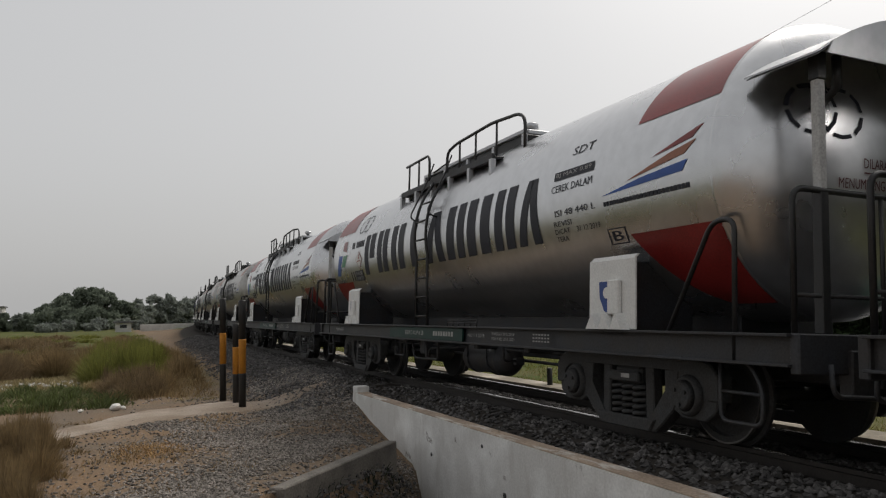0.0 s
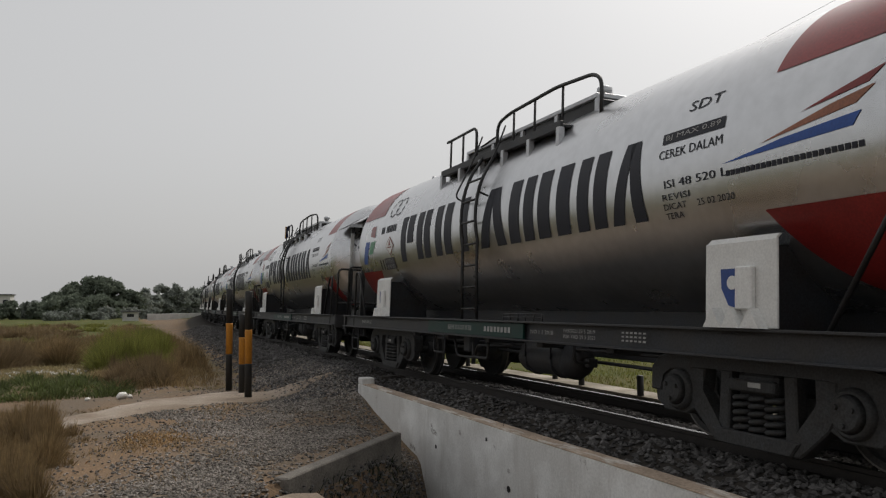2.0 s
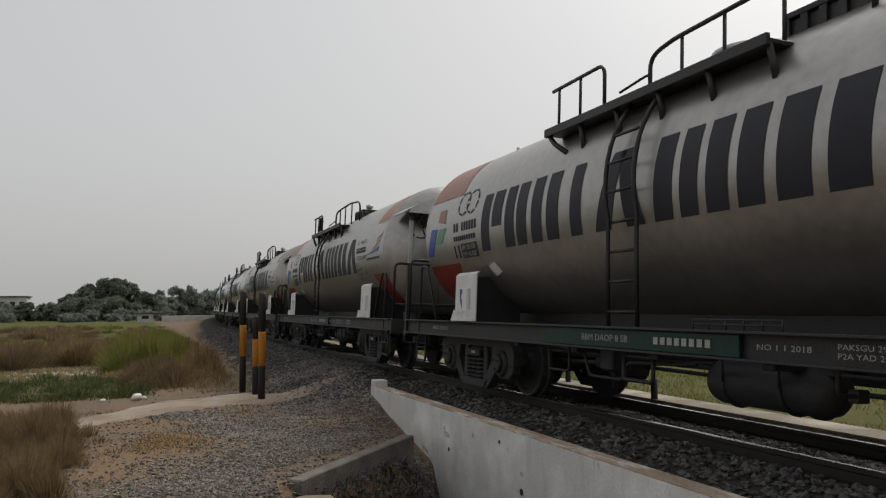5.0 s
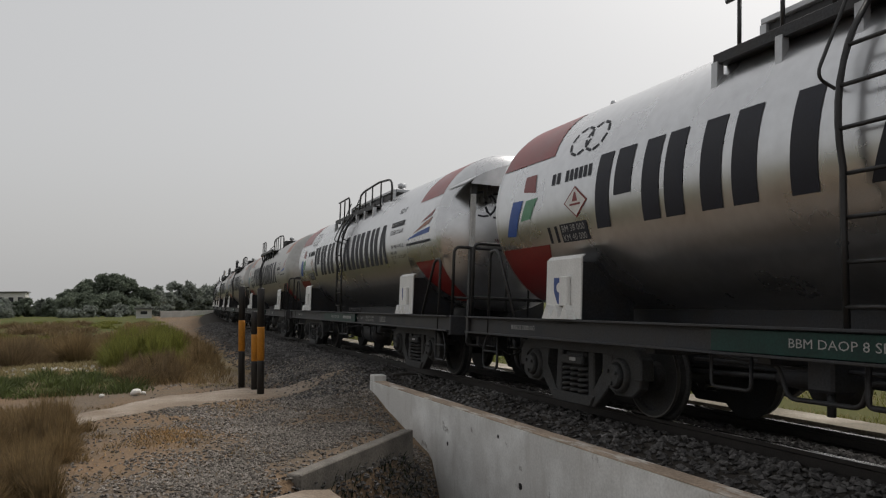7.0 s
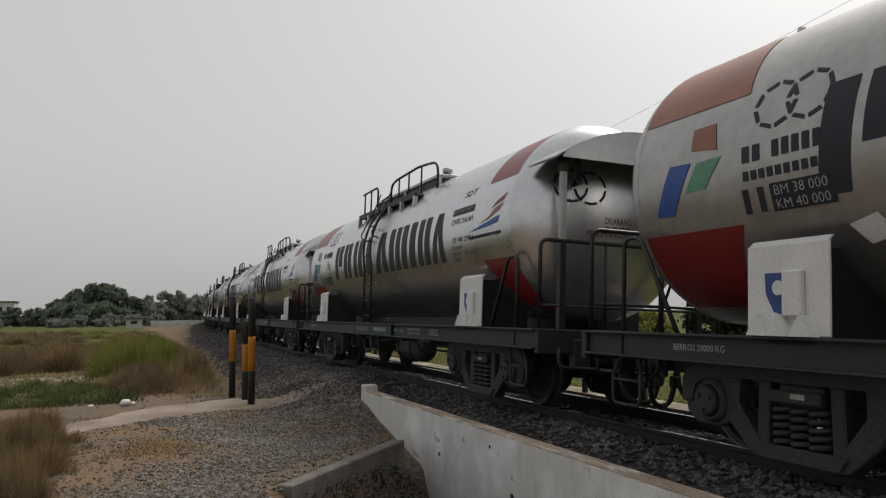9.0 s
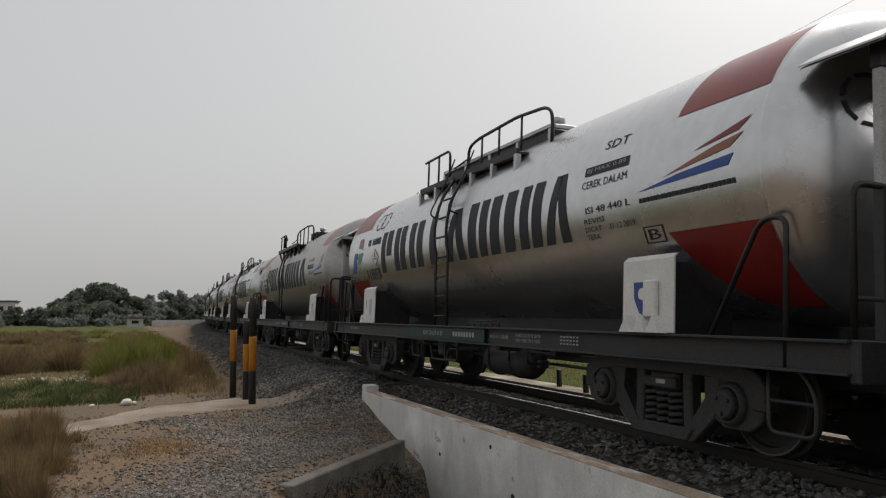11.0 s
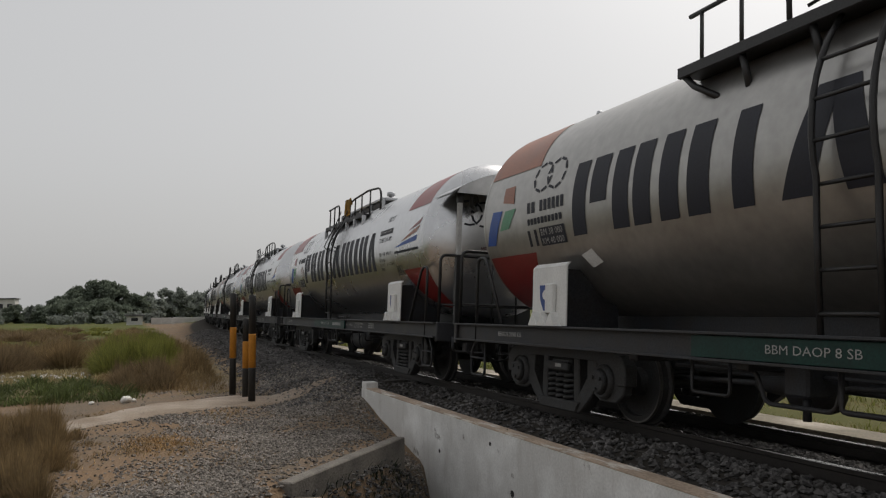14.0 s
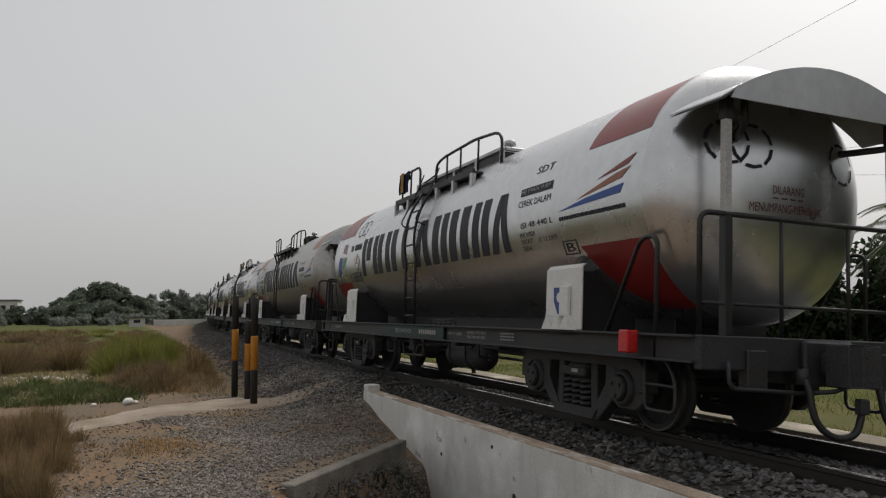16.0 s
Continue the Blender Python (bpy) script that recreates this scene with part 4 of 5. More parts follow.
    lathe(bm, [(1.0, 0.04), (1.02, 0.16), (1.3, 0.16), (1.36, 0.08), (1.7, 0.06)], "y", (-0.55, 0, 0.5), 16)
    tube(bm, [(-0.55, 1.7, 0.5), (-0.3, 3.2, 0.45)], 0.025, 6)
    tube(bm, [(-0.45, 1.0, 0.5), (-0.3, -3.2, 0.45)], 0.02, 6)
    part("brake_cylinder", bm, M_FRAME, wagon)
    for y in (1.9,):
        bm = bmesh.new()
        tube(bm, round_path([(-1.05, y, 0.72), (-1.05, y, 0.42), (-1.05, y - 0.42, 0.42), (-1.05, y - 0.42, 0.72)], 0.05, 3), 0.015, 6)
        part("foot_step", bm, M_FRAME, wagon)
    # walkway over the tank with its rails and ladder
    steel = M_BLACK if old else M_FRAME
    y0, y1 = (-1.30, 2.02) if old else (-1.48, 1.94)
    edge = 1.10 if old else 1.0
    for side in (-1, 1):
        bm = bmesh.new()
        xa, xb = sorted((side * 0.62, side * edge))
        box(bm, xa, xb, y0, y1, 2.975, 3.01, 0.005)
        box(bm, side * edge - 0.02, side * edge + 0.02, y0, y1, 2.955, 3.045, 0.004)
        walkway = part("walkway", bm, steel, wagon)
        for k in range(6):
            yy = y1 - 0.03 - k * (y1 - y0 - 0.06) / 5
            bm = bmesh.new()
            if old:
                tube(bm, [(side * (edge - 0.03), yy, 2.98), (side * (edge - 0.04), yy - (0.12 if k == 0 else 0.03), 2.86), (side * 1.05, yy - (0.40 if k == 0 else 0.06), 2.70)], 0.03, 5)
            else:
                box(bm, side * 1.0 - 0.035, side * 1.0 + 0.035, yy - 0.035, yy + 0.035, 2.69, 2.975, 0.004)
            part("bracket", bm, steel if old else M_HOOD, walkway)
        # small rail beside the ladder's head
        bm = bmesh.new()
        q = side * (edge - 0.03)
        tube(bm, round_path([(q, y1 - 0.10, 3.46), (q, y1 - 1.13, 3.47), (q, y1 - 1.14, 2.99)], 0.12), 0.02, 7)
        for yy in (y1 - 0.24, y1 - 0.68):
            tube(bm, [(q, yy, 2.99), (q, yy, 3.46)], 0.017, 6)
        part("ladder_rail", bm, M_BLACK, walkway)
        # long rail over the hatch
        bm = bmesh.new()
        q = side * 0.80
        tube(bm, round_path([(q, 0.52, 2.99), (q, 0.52, 3.47), (q, 0.2, 3.53), (q, -1.0, 3.56), (q, -1.78, 3.50), (q, -1.93, 3.40), (q, -1.93, 3.04)], 0.14), 0.022, 7)
        for yy, zz in ((0.05, 3.53), (-0.5, 3.545), (-1.15, 3.55)):
            tube(bm, [(q, yy, 2.99), (q, yy, zz)], 0.017, 6)
        tube(bm, round_path([(q - side * -0.1, y1 - 1.14, 3.2), (q, 0.62, 3.30), (q, 0.52, 3.30)], 0.05), 0.014, 6)
        part("guard_rail", bm, M_BLACK, walkway)
    # long hatch trough: dark panels in a pale frame
    t0, t1 = (-1.75, -1.05) if old else (-1.66, 1.75)
    bm = bmesh.new()
    box(bm, -0.66, 0.66, t0, t1, 3.05, 3.29, 0.01)
    trough = part("hatch_trough", bm, M_BLACK, wagon, "low dark trough round the filling hatch")
    trim_mat = M_BLACK if old else M_HOOD
    for q in (-0.665, 0.665):
        bm = bmesh.new()
        box(bm, q - 0.03, q + 0.03, t0 - 0.02, t1 + 0.02, 3.292, 3.34, 0.005)
        part("trough_rail", bm, trim_mat, trough)
        for n in range(5):
            yy = t0 + (t1 - t0) * n / 4
            bm = bmesh.new()
            box(bm, q - 0.026, q + 0.026, yy - 0.035, yy + 0.035, 2.98, 3.292, 0.004)
            part("trough_post", bm, trim_mat, trough)
    for yy in (t0 - 0.02, t1 + 0.02):
        bm = bmesh.new()
        box(bm, -0.634, 0.634, yy - 0.03, yy + 0.03, 3.292, 3.34, 0.005)
        part("trough_rail", bm, trim_mat, trough)
    bm = bmesh.new()
    lathe(bm, [(3.28, 0.36), (3.42, 0.36), (3.43, 0.40), (3.47, 0.40), (3.53, 0.2)], "z", (0, 0.0, 0), 24)
    part("manway", bm, M_HOOD, wagon, "round filling hatch")
    bm = bmesh.new()
    lathe(bm, [(3.28, 0.06), (3.40, 0.05), (3.41, 0.085), (3.48, 0.085), (3.50, 0.05)], "z", (-0.45, -1.45, 0), 12)
    part("vent_valve", bm, M_HOOD, wagon)
    bm = bmesh.new()
    lathe(bm, [(3.30, 0.03), (3.48, 0.025), (3.50, 0.04), (3.54, 0.03)], "z", (0.0, 4.9, 0), 10)
    part("relief_valve", bm, M_HOOD, wagon)
    stiles = []
    for yy in (0.50, 0.06):
        bm = bmesh.new()
        prof = [on_skin(yy, d, 0.10) for d in range(52, -20, -6)]
        pts = [(-1.0, yy, 3.0)] + [p for p in prof if p[2] < 2.9] + [(-SILL_Q - 0.05, yy, 1.5), (-SILL_Q - 0.03, yy, SILL + 0.0)]
        tube(bm, pts, 0.022, 6)
        stiles.append(part("ladder" if not stiles else "stile", bm, M_BLACK, wagon if not stiles else stiles[0]))
    bm = bmesh.new()
    tube(bm, round_path([(-1.06, 0.50, SILL - 0.2), (-1.06, 0.50, 0.42), (-1.06, 0.06, 0.42), (-1.06, 0.06, SILL - 0.2)], 0.04, 3), 0.02, 6)
    part("hung_step", bm, M_FRAME, wagon)
    for k in range(7):
        z = 1.02 + 0.27 * k
        dz = z - TANK_Z
        x = -SILL_Q - 0.04 if dz < -0.3 else -max(math.sqrt(max((TANK_R + 0.10) ** 2 - dz * dz, 0.5)), 0.98)
        bm = bmesh.new()
        tube(bm, [(x, 0.50, z), (x, 0.06, z)], 0.014, 6)
        part("rung", bm, M_BLACK, stiles[0])
    if not old:
        for yy in (0.62, -0.06):
            bm = bmesh.new()
            tube(bm, round_path([(-0.97, yy, 3.30), (-1.08, yy, 3.0), (-1.34, yy, 2.45), (-1.18, yy, 2.40)], 0.1), 0.012, 6)
            part("grab_rail", bm, M_BLACK, wagon)
    # end platforms
    for side in (-1, 1):
        bm = bmesh.new()
        y = side * (END - 0.02)
        top, mid = 1.84, 1.14
        tube(bm, round_path([(-1.17, y, SILL - 0.02), (-1.17, y, top), (1.17, y, top), (1.17, y, SILL - 0.02)], 0.10), 0.022, 7)
        tube(bm, [(-1.17, y, mid), (1.17, y, mid)], 0.016, 6)
        for q in (-0.36, 0.36):
            tube(bm, [(q, y, SILL - 0.02), (q, y, top)], 0.016, 6)
        part("end_railing", bm, M_BLACK, wagon)
        for q in (-1, 1):
            bm = bmesh.new()
            tube(bm, round_path([(q * 1.17, side * 5.04, SILL - 0.02), (q * 1.17, side * 5.55, 1.70), (q * 1.17, side * 5.78, 1.70), (q * 1.17, side * 5.77, SILL - 0.2)], 0.1), 0.02, 7)
            part("corner_railing", bm, M_BLACK, wagon)
            bm = bmesh.new()
            tube(bm, round_path([(q * 1.10, side * 5.70, 0.70), (q * 1.13, side * 5.86, 0.68), (q * 1.13, side * 5.98, 0.52), (q * 1.13, side * 5.98, 0.26), (q * 1.13, side * 5.58, 0.26), (q * 1.13, side * 5.58, 0.68)], 0.08, 4), 0.017, 6)
            tube(bm, [(q * 1.13, side * 5.98, 0.47), (q * 1.13, side * 5.58, 0.47)], 0.014, 6)
            part("step_iron", bm, M_FRAME, wagon)
    for side, want in ((-1, rear_hood), (1, front_hood)):
        if not want:
            continue
        y = side * (END - 0.04)
        for q in (-0.9, 0.9):
            bm = bmesh.new()
            box(bm, q - 0.038, q + 0.038, y - 0.038, y + 0.038, SILL, 1.84, 0.006)
            low = part("hood_post", bm, M_BLACK, wagon, "steel post, black below and grey above")
            bm = bmesh.new()
            box(bm, q - 0.033, q + 0.033, y - 0.033, y + 0.033, 1.84, 2.6, 0.006)
            part("upper_post", bm, M_WHITE_POST, low)
            bm = bmesh.new()
            box(bm, q - 0.042, q + 0.042, y - 0.042, y + 0.042, 2.6, 2.79, 0.006)
            part("post_bracket", bm, M_BLACK, low)
        bm = bmesh.new()
        arc = [(q, 2.72 + 0.37 * (1 - (q / 1.10) ** 2)) for q in np.linspace(-1.10, 1.10, 17)]
        ya, yb = sorted((side * 5.82, side * (END + 0.14)))
        prism(bm, arc + [(q, z - 0.014) for q, z in arc[::-1]], "y", ya, yb)
        hood = part("hood", bm, M_HOOD, wagon, "arched grey sheet-steel hood over the end platform")
        bm = bmesh.new()
        ye = side * (END + 0.14)
        prism(bm, [(q, z + 0.003) for q, z in arc[1:-1]] + [(1.02, 2.715), (-1.02, 2.715)], "y", min(ye, ye + side * 0.012), max(ye, ye + side * 0.012))
        part("hood_front", bm, M_HOOD, hood)
        # lining sheet darker than the hood: soot, and shade put into its colour
        bm = bmesh.new()
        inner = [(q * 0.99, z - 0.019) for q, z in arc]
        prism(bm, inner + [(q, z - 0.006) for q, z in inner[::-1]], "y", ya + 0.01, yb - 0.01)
        part("hood_underside", bm, mat_once("shaded_sooty_sheet", (0.2, 0.2, 0.2)), hood, "sooty grey underside of the hood, with shade in its colour")
        for q in (-0.72, 0.9):
            bm = bmesh.new()
            tube(bm, [(q, y, 2.80), (q, y, 2.58), (q * 0.72, side * (head_y(q * 0.72, 2.56) - 0.02), 2.56)], 0.032, 6)
            part("hood_stay", bm, M_BLACK, hood)
    # brake wheel on the rear platform
    bm = bmesh.new()
    pts = [(-0.55 + 0.22 * math.cos(t), END + 0.06, 0.62 + 0.22 * math.sin(t)) for t in np.linspace(0, 2 * math.pi, 25)]
    tube(bm, pts, 0.016, 5)
    for t in (0.3, 2.4, 4.5):
        tube(bm, [(-0.55, END + 0.06, 0.62), (-0.55 + 0.22 * math.cos(t), END + 0.06, 0.62 + 0.22 * math.sin(t))], 0.012, 5)
    part("brake_wheel", bm, M_FRAME, wagon)
    if tail:
        bm = bmesh.new()
        box(bm, -SILL_Q - 0.16, -SILL_Q - 0.04, -5.64, -5.51, 0.72, 0.91, 0.012)
        part("tail_marker", bm, M_LAMP_RED, wagon, "red tail marker hung on the sill")
    return wagon



def draw_in(wagon, by):
    """Sets the rear head and platform of a wagon further in; the bogies stay."""
    bogies = {o for b in wagon.children if b.name.startswith("bogie") for o in [b, *b.children_recursive]}
    for o in wagon.children_recursive:
        if o.type != 'MESH' or o in bogies:
            continue
        for v in o.data.vertices:
            v.co.y += by * smooth(-4.7, -5.25, v.co.y)


def hang_cloth(wagon, y, stripe, ground_mat):
    """A cloth folded over the small guard rail."""
    bm = bmesh.new()
    n = 8
    rows = []
    for k in range(7):
        z = 3.485 - 0.36 * k / 6
        rows.append([bm.verts.new((-0.992 - 0.02 * math.sin(3 * i + k * 0.5) * k / 6, y + 0.25 - 0.5 * i / n, z + 0.01 * math.sin(i))) for i in range(n + 1)])
    back = [bm.verts.new((-0.946, y + 0.25 - 0.5 * i / n, 3.35)) for i in range(n + 1)]
    rows.insert(0, back)
    for a, b in zip(rows, rows[1:]):
        for i in range(n):
            bm.faces.new((a[i], a[i + 1], b[i + 1], b[i])).smooth = True
    bmesh.ops.solidify(bm, geom=bm.faces[:], thickness=0.008)
    ob = part("hung_cloth", bm, ground_mat, wagon, "cloth hung over the guard rail")
    if stripe:
        bm = bmesh.new()
        box(bm, -1.034, -1.022, y - 0.06, y + 0.06, 3.14, 3.48, 0.002)
        part("cloth_stripe", bm, stripe, ob, "ochre stripe")


# speed falls slowly; place of the wagon's centre on the line
PITCH = 13.2594
SHIFT = {0: -0.068, 1: 0.038, 2: 0.041, 3: 0.062, 4: -0.021, 6: -0.071, 7: -0.055, 8: 0.033, 9: -0.038, 11: 0.071, 12: 0.051, 13: -0.017, 14: -0.024}


def run(t):
    return 12.549 * t - 0.03345 * t * t - 0.001367 * t ** 3


def wagon_s(i, t):
    return 10.13 + run(t) - i * PITCH + SHIFT.get(i, 0.0)


# order in the train: (old paint, hood at the rear, hood at the front)
KINDS = {-9: (1, 1, 1), -8: (1, 1, 1), -7: (0, 1, 0), -6: (1, 1, 1), -5: (0, 1, 0), -4: (1, 1, 1), -3: (1, 1, 0), -2: (1, 1, 1), -1: (0, 1, 0),
         0: (0, 1, 0), 1: (0, 1, 0), 2: (0, 0, 1), 3: (1, 1, 0), 4: (1, 1, 1), 5: (1, 0, 0), 6: (0, 1, 0), 7: (0, 1, 0), 8: (0, 1, 0),
         9: (1, 1, 0), 10: (0, 1, 1), 11: (0, 0, 0), 12: (0, 1, 0), 13: (1, 1, 0), 14: (0, 1, 0)}
# paintwork: shift of the name, place of the data panel, volume, date, framed letter
OLD_PAINT, NEW_PAINT = (0.03, -0.10, "48 250", "2015", False), (0.0, 0.0, "48 440", "31 12 2019", True)
PAINT = {4: (-0.15, -0.10, "48 250", "2015", False), 1: (-0.04, -0.05, "48 340", "31 12 2019", True), 2: (-0.20, -0.15, "48 520", "25 02 2020", False), 3: (0.0, -0.13, "48 070", "2016", False),
         7: (0.0, -0.03, "48 340", "03 01 2020", True), 8: (-0.28, -0.30, "48 290", "31 12 2019", False), 9: (0.16, -0.10, "48 250", "2015", False)}
# wagons of the newer paint whose rear platform stands further in
DRAWN_IN = {1, 7, 8, 11}
WAGONS = {}
SETS = []
models = {}
for i in sorted(KINDS):
    kind = KINDS[i] + (i == 14, PAINT.get(i, OLD_PAINT if KINDS[i][0] else NEW_PAINT), bool(KINDS[i][0]) or i in DRAWN_IN)
    if kind not in models:
        WHEELS.clear()
        models[kind] = build_wagon(*kind[:-1])
        if kind[-1]:
            draw_in(models[kind], 0.23)
        WAGONS[i] = models[kind]
    else:
        WAGONS[i] = copy_thing(models[kind], Matrix())
    WAGONS[i].matrix_basis = track_pose(wagon_s(i, 0))
    for o in WAGONS[i].children_recursive:
        if o.name.startswith("wheelset"):
            SETS.append(o)
for i, stripe, cloth in ((1, M_CLOTH_Y, M_CLOTH), (4, M_CLOTH_Y, M_CLOTH), (9, M_CLOTH_Y, M_CLOTH), (14, M_CLOTH_Y, M_CLOTH), (12, None, M_CLOTH_Y), (3, None, M_CLOTH_Y)):
    hang_cloth(WAGONS[i], 1.58 if i != 12 else -0.05, stripe, cloth)
lump = bmesh.new()
bmesh.ops.create_icosphere(lump, subdivisions=3, radius=0.24)
for v in lump.verts:
    v.co = v.co * (1 + 0.25 * noise.noise(v.co * 6)) * 1.0
    v.co.z = max(v.co.z * 0.8, -0.12)
part("tarpaulin_bundle", lump, M_TARP, WAGONS[0], "crumpled pale green tarpaulin on the end deck", Matrix.Translation((0.55, -END + 0.35, SILL + 0.116)))

bundle = bmesh.new()
bmesh.ops.create_icosphere(bundle, subdivisions=2, radius=0.075)
for v in bundle.verts:
    v.co = v.co * (1 + 0.3 * noise.noise(v.co * 9))
    v.co.z = max(v.co.z * 0.7, -0.06)
part("cloth_bundle", bundle, M_LAMP_RED, WAGONS[8], "crumpled red cloth bundle on the end deck", Matrix.Translation((-1.0, 4.95, SILL + 0.06)))

# ---- stones ----
rng = np.random.default_rng(7)
OCTA = np.array([(1, 0, 0), (-1, 0, 0), (0, 1, 0), (0, -1, 0), (0, 0, 1), (0, 0, -1)], float)
OCTA_F = [(0, 2, 4), (2, 1, 4), (1, 3, 4), (3, 0, 4), (2, 0, 5), (1, 2, 5), (3, 1, 5), (0, 3, 5)]


def stones(name, places, size, material, label, category):
    """Broken stones lying at places (x, y, z), as one heap."""
    n = len(places)
    s = size * (0.55 + 0.9 * rng.random((n, 1, 1))) * np.array((1.0, 0.75, 0.55)) * (0.7 + 0.6 * rng.random((n, 6, 1)))
    v = OCTA[None] * s
    a = rng.random(n) * 6.28
    t = (rng.random(n) - 0.5) * 1.2
    ca, sa, ct, st = np.cos(a), np.sin(a), np.cos(t), np.sin(t)
    y, z = v[:, :, 1] * ct[:, None] - v[:, :, 2] * st[:, None], v[:, :, 1] * st[:, None] + v[:, :, 2] * ct[:, None]
    x, y = v[:, :, 0] * ca[:, None] - y * sa[:, None], v[:, :, 0] * sa[:, None] + y * ca[:, None]
    out = np.stack((x, y, z), 2) + np.array(places)[:, None, :]
    verts = out.reshape(-1, 3).tolist()
    faces = [(b + i, b + j, b + k) for b in range(0, n * 6, 6) for i, j, k in OCTA_F]
    ob = cloud(name, verts, faces, material)
    return tagged(ob, label, category, kind="stuff")


def path_edge(x):
    return 12.2 + 0.62 * (x + 0.1) if x < 1.6 else 13.05


def build_stones():
    # gravel over the yard, thinning out towards the field
    pts = []
    while len(pts) < 34000:
        y = 5.5 + 11.0 * rng.random() ** 1.2
        x = -2.2 + 5.8 * rng.random()
        patch_n = noise.noise((x * 0.6, y * 0.6, 9))
        want = 0.05 + 0.95 * smooth(-0.5, 1.5, x + 1.3 * patch_n) * (0.12 + 0.88 * smooth(-0.22, 0.12, noise.noise((x * 0.9, y * 0.9, 2))))
        if (x > WALL_X0 - 0.03 and y < 12.5) or (y > path_edge(x) and x < 2.5 and rng.random() < 0.93) or rng.random() > want:
            continue
        pts.append((x, y, ground_z(x, y) + 0.006))
    for _ in range(5000):
        x, y = 2.0 + 1.75 * rng.random(), 11.5 + 6 * rng.random()
        if 13.05 < y < 15.2 and x < 2.9 and rng.random() < 0.8:
            continue
        if x < WALL_X0 - 0.03 or y > 12.5:
            pts.append((x, y, ground_z(x, y) + 0.01))
    stones("gravel", pts, 0.021, M_GRAVEL, "loose grey gravel scattered over the dirt yard", "gravel")
    # ballast between the headwall and the rails, and the bank past its end
    pts = []
    while len(pts) < 42000:
        s = 1.5 + 50 * rng.random() ** 2.0
        c, cy, a = along(s)
        off = -3.0 + 5.0 * rng.random()
        x = c + off
        if s < 12.4 and x < WALL_X1 + 0.02:
            continue
        if s > 12.4 and off < -2.75 + 0.5 * noise.noise((s, 0, 0)) and rng.random() < 0.8:
            continue
        if abs(abs(off) - HALF - 0.03) < 0.07:
            continue
        pts.append((x, cy, ground_z(x, cy) + 0.012))
    stones("ballast", pts, 0.034, M_BALLAST, "dark oily track ballast of broken stone", "ballast")
    # dark broken stone on the ditch floor, its colour also standing for shade there
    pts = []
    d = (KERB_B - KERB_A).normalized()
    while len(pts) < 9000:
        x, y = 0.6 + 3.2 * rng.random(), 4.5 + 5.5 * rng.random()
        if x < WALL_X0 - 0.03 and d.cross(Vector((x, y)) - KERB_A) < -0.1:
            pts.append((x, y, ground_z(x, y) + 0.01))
    stones("ditch_rubble", pts, 0.036, M_BALLAST, "damp dark rubble on the floor of the ditch, its dark partly painted shade", "rubble")
    # pale rubbish in the low field
    pts = []
    for k in range(120):
        x, y = rng.normal(-2.3, 1.3), rng.normal(22.3, 1.3)
        pts.append((x, y, ground_z(x, y) + 0.06))
    stones("rubbish", pts, 0.07, M_PALE_STONE, "pale rubbish and rubble strewn in the low field", "rubbish")


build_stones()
for x, y, r in ((-0.02, 14.55, 0.10), (0.1, 14.75, 0.05), (-0.55, 14.4, 0.05), (2.9, 8.2, 0.09)):
    bm = bmesh.new()
    bmesh.ops.create_icosphere(bm, subdivisions=2, radius=r)
    for v in bm.verts:
        v.co *= 1 + 0.35 * noise.noise(v.co * 9 + Vector((x, y, 0)))
        v.co.z *= 0.7
    thing("stone", bm, M_PALE_STONE if x < 1 else M_CONC_GREY, "pale rounded stone lying on the dirt", "stone", "loose stones", at=Matrix.Translation((x, y, ground_z(x, y) + r * 0.5)))
bm = bmesh.new()
box(bm, -0.05, 0.05, -0.05, 0.05, -0.2, 0.32, 0.01)
thing("marker_post", bm, M_POST_B, "short dark marker post beside the track", "post", at=Matrix.Translation((1.96, 22.05, ground_z(1.96, 22.05))))
for x, y in ((6.36, 8.75), (6.42, 10.3), (6.6, 11.4), (6.4, 14.5)):
    bm = bmesh.new()
    lathe(bm, [(-0.3, 0.045), (0.26, 0.045), (0.27, 0.03)], "z", n=10)
    thing("edge_post", bm, M_POST_B, "short dark post on the concrete edge", "post", "posts along the concrete edge", at=Matrix.Translation((x + 0.03, y, -0.13)))

# ---- grass ----


def blades(name, spots, height, width, lean, material, label, category="grass"):
    """Bent grass blades, three corners and a tip each, at spots (x, y)."""
    n = len(spots)
    sp = np.array([(x, y, ground_z(x, y) - 0.02) for x, y in spots])
    h = height * (0.5 + 0.7 * rng.random(n))
    a = rng.random(n) * 6.283
    w = width * (0.6 + 0.8 * rng.random(n))
    d = np.stack((np.cos(a), np.sin(a)), 1)
    b = rng.random(n) * 6.283
    l = (lean * h * (0.3 + rng.random(n)))[:, None] * np.stack((np.cos(b), np.sin(b)), 1)
    v = np.zeros((n, 5, 3))
    for k, (up, bend, wide) in enumerate(((0, 0, -1), (0, 0, 1), (0.55, 0.35, 0.8), (0.55, 0.35, -0.8), (1, 1, 0))):
        v[:, k, :2] = sp[:, :2] + d * (wide * w / 2)[:, None] + l * bend
        v[:, k, 2] = sp[:, 2] + h * up
    faces = []
    for i in range(0, n * 5, 5):
        faces += [(i, i + 1, i + 2, i + 3), (i + 3, i + 2, i + 4)]
    ob = cloud(name, v.reshape(-1, 3).tolist(), faces, material)
    return tagged(ob, label, category, kind="stuff")


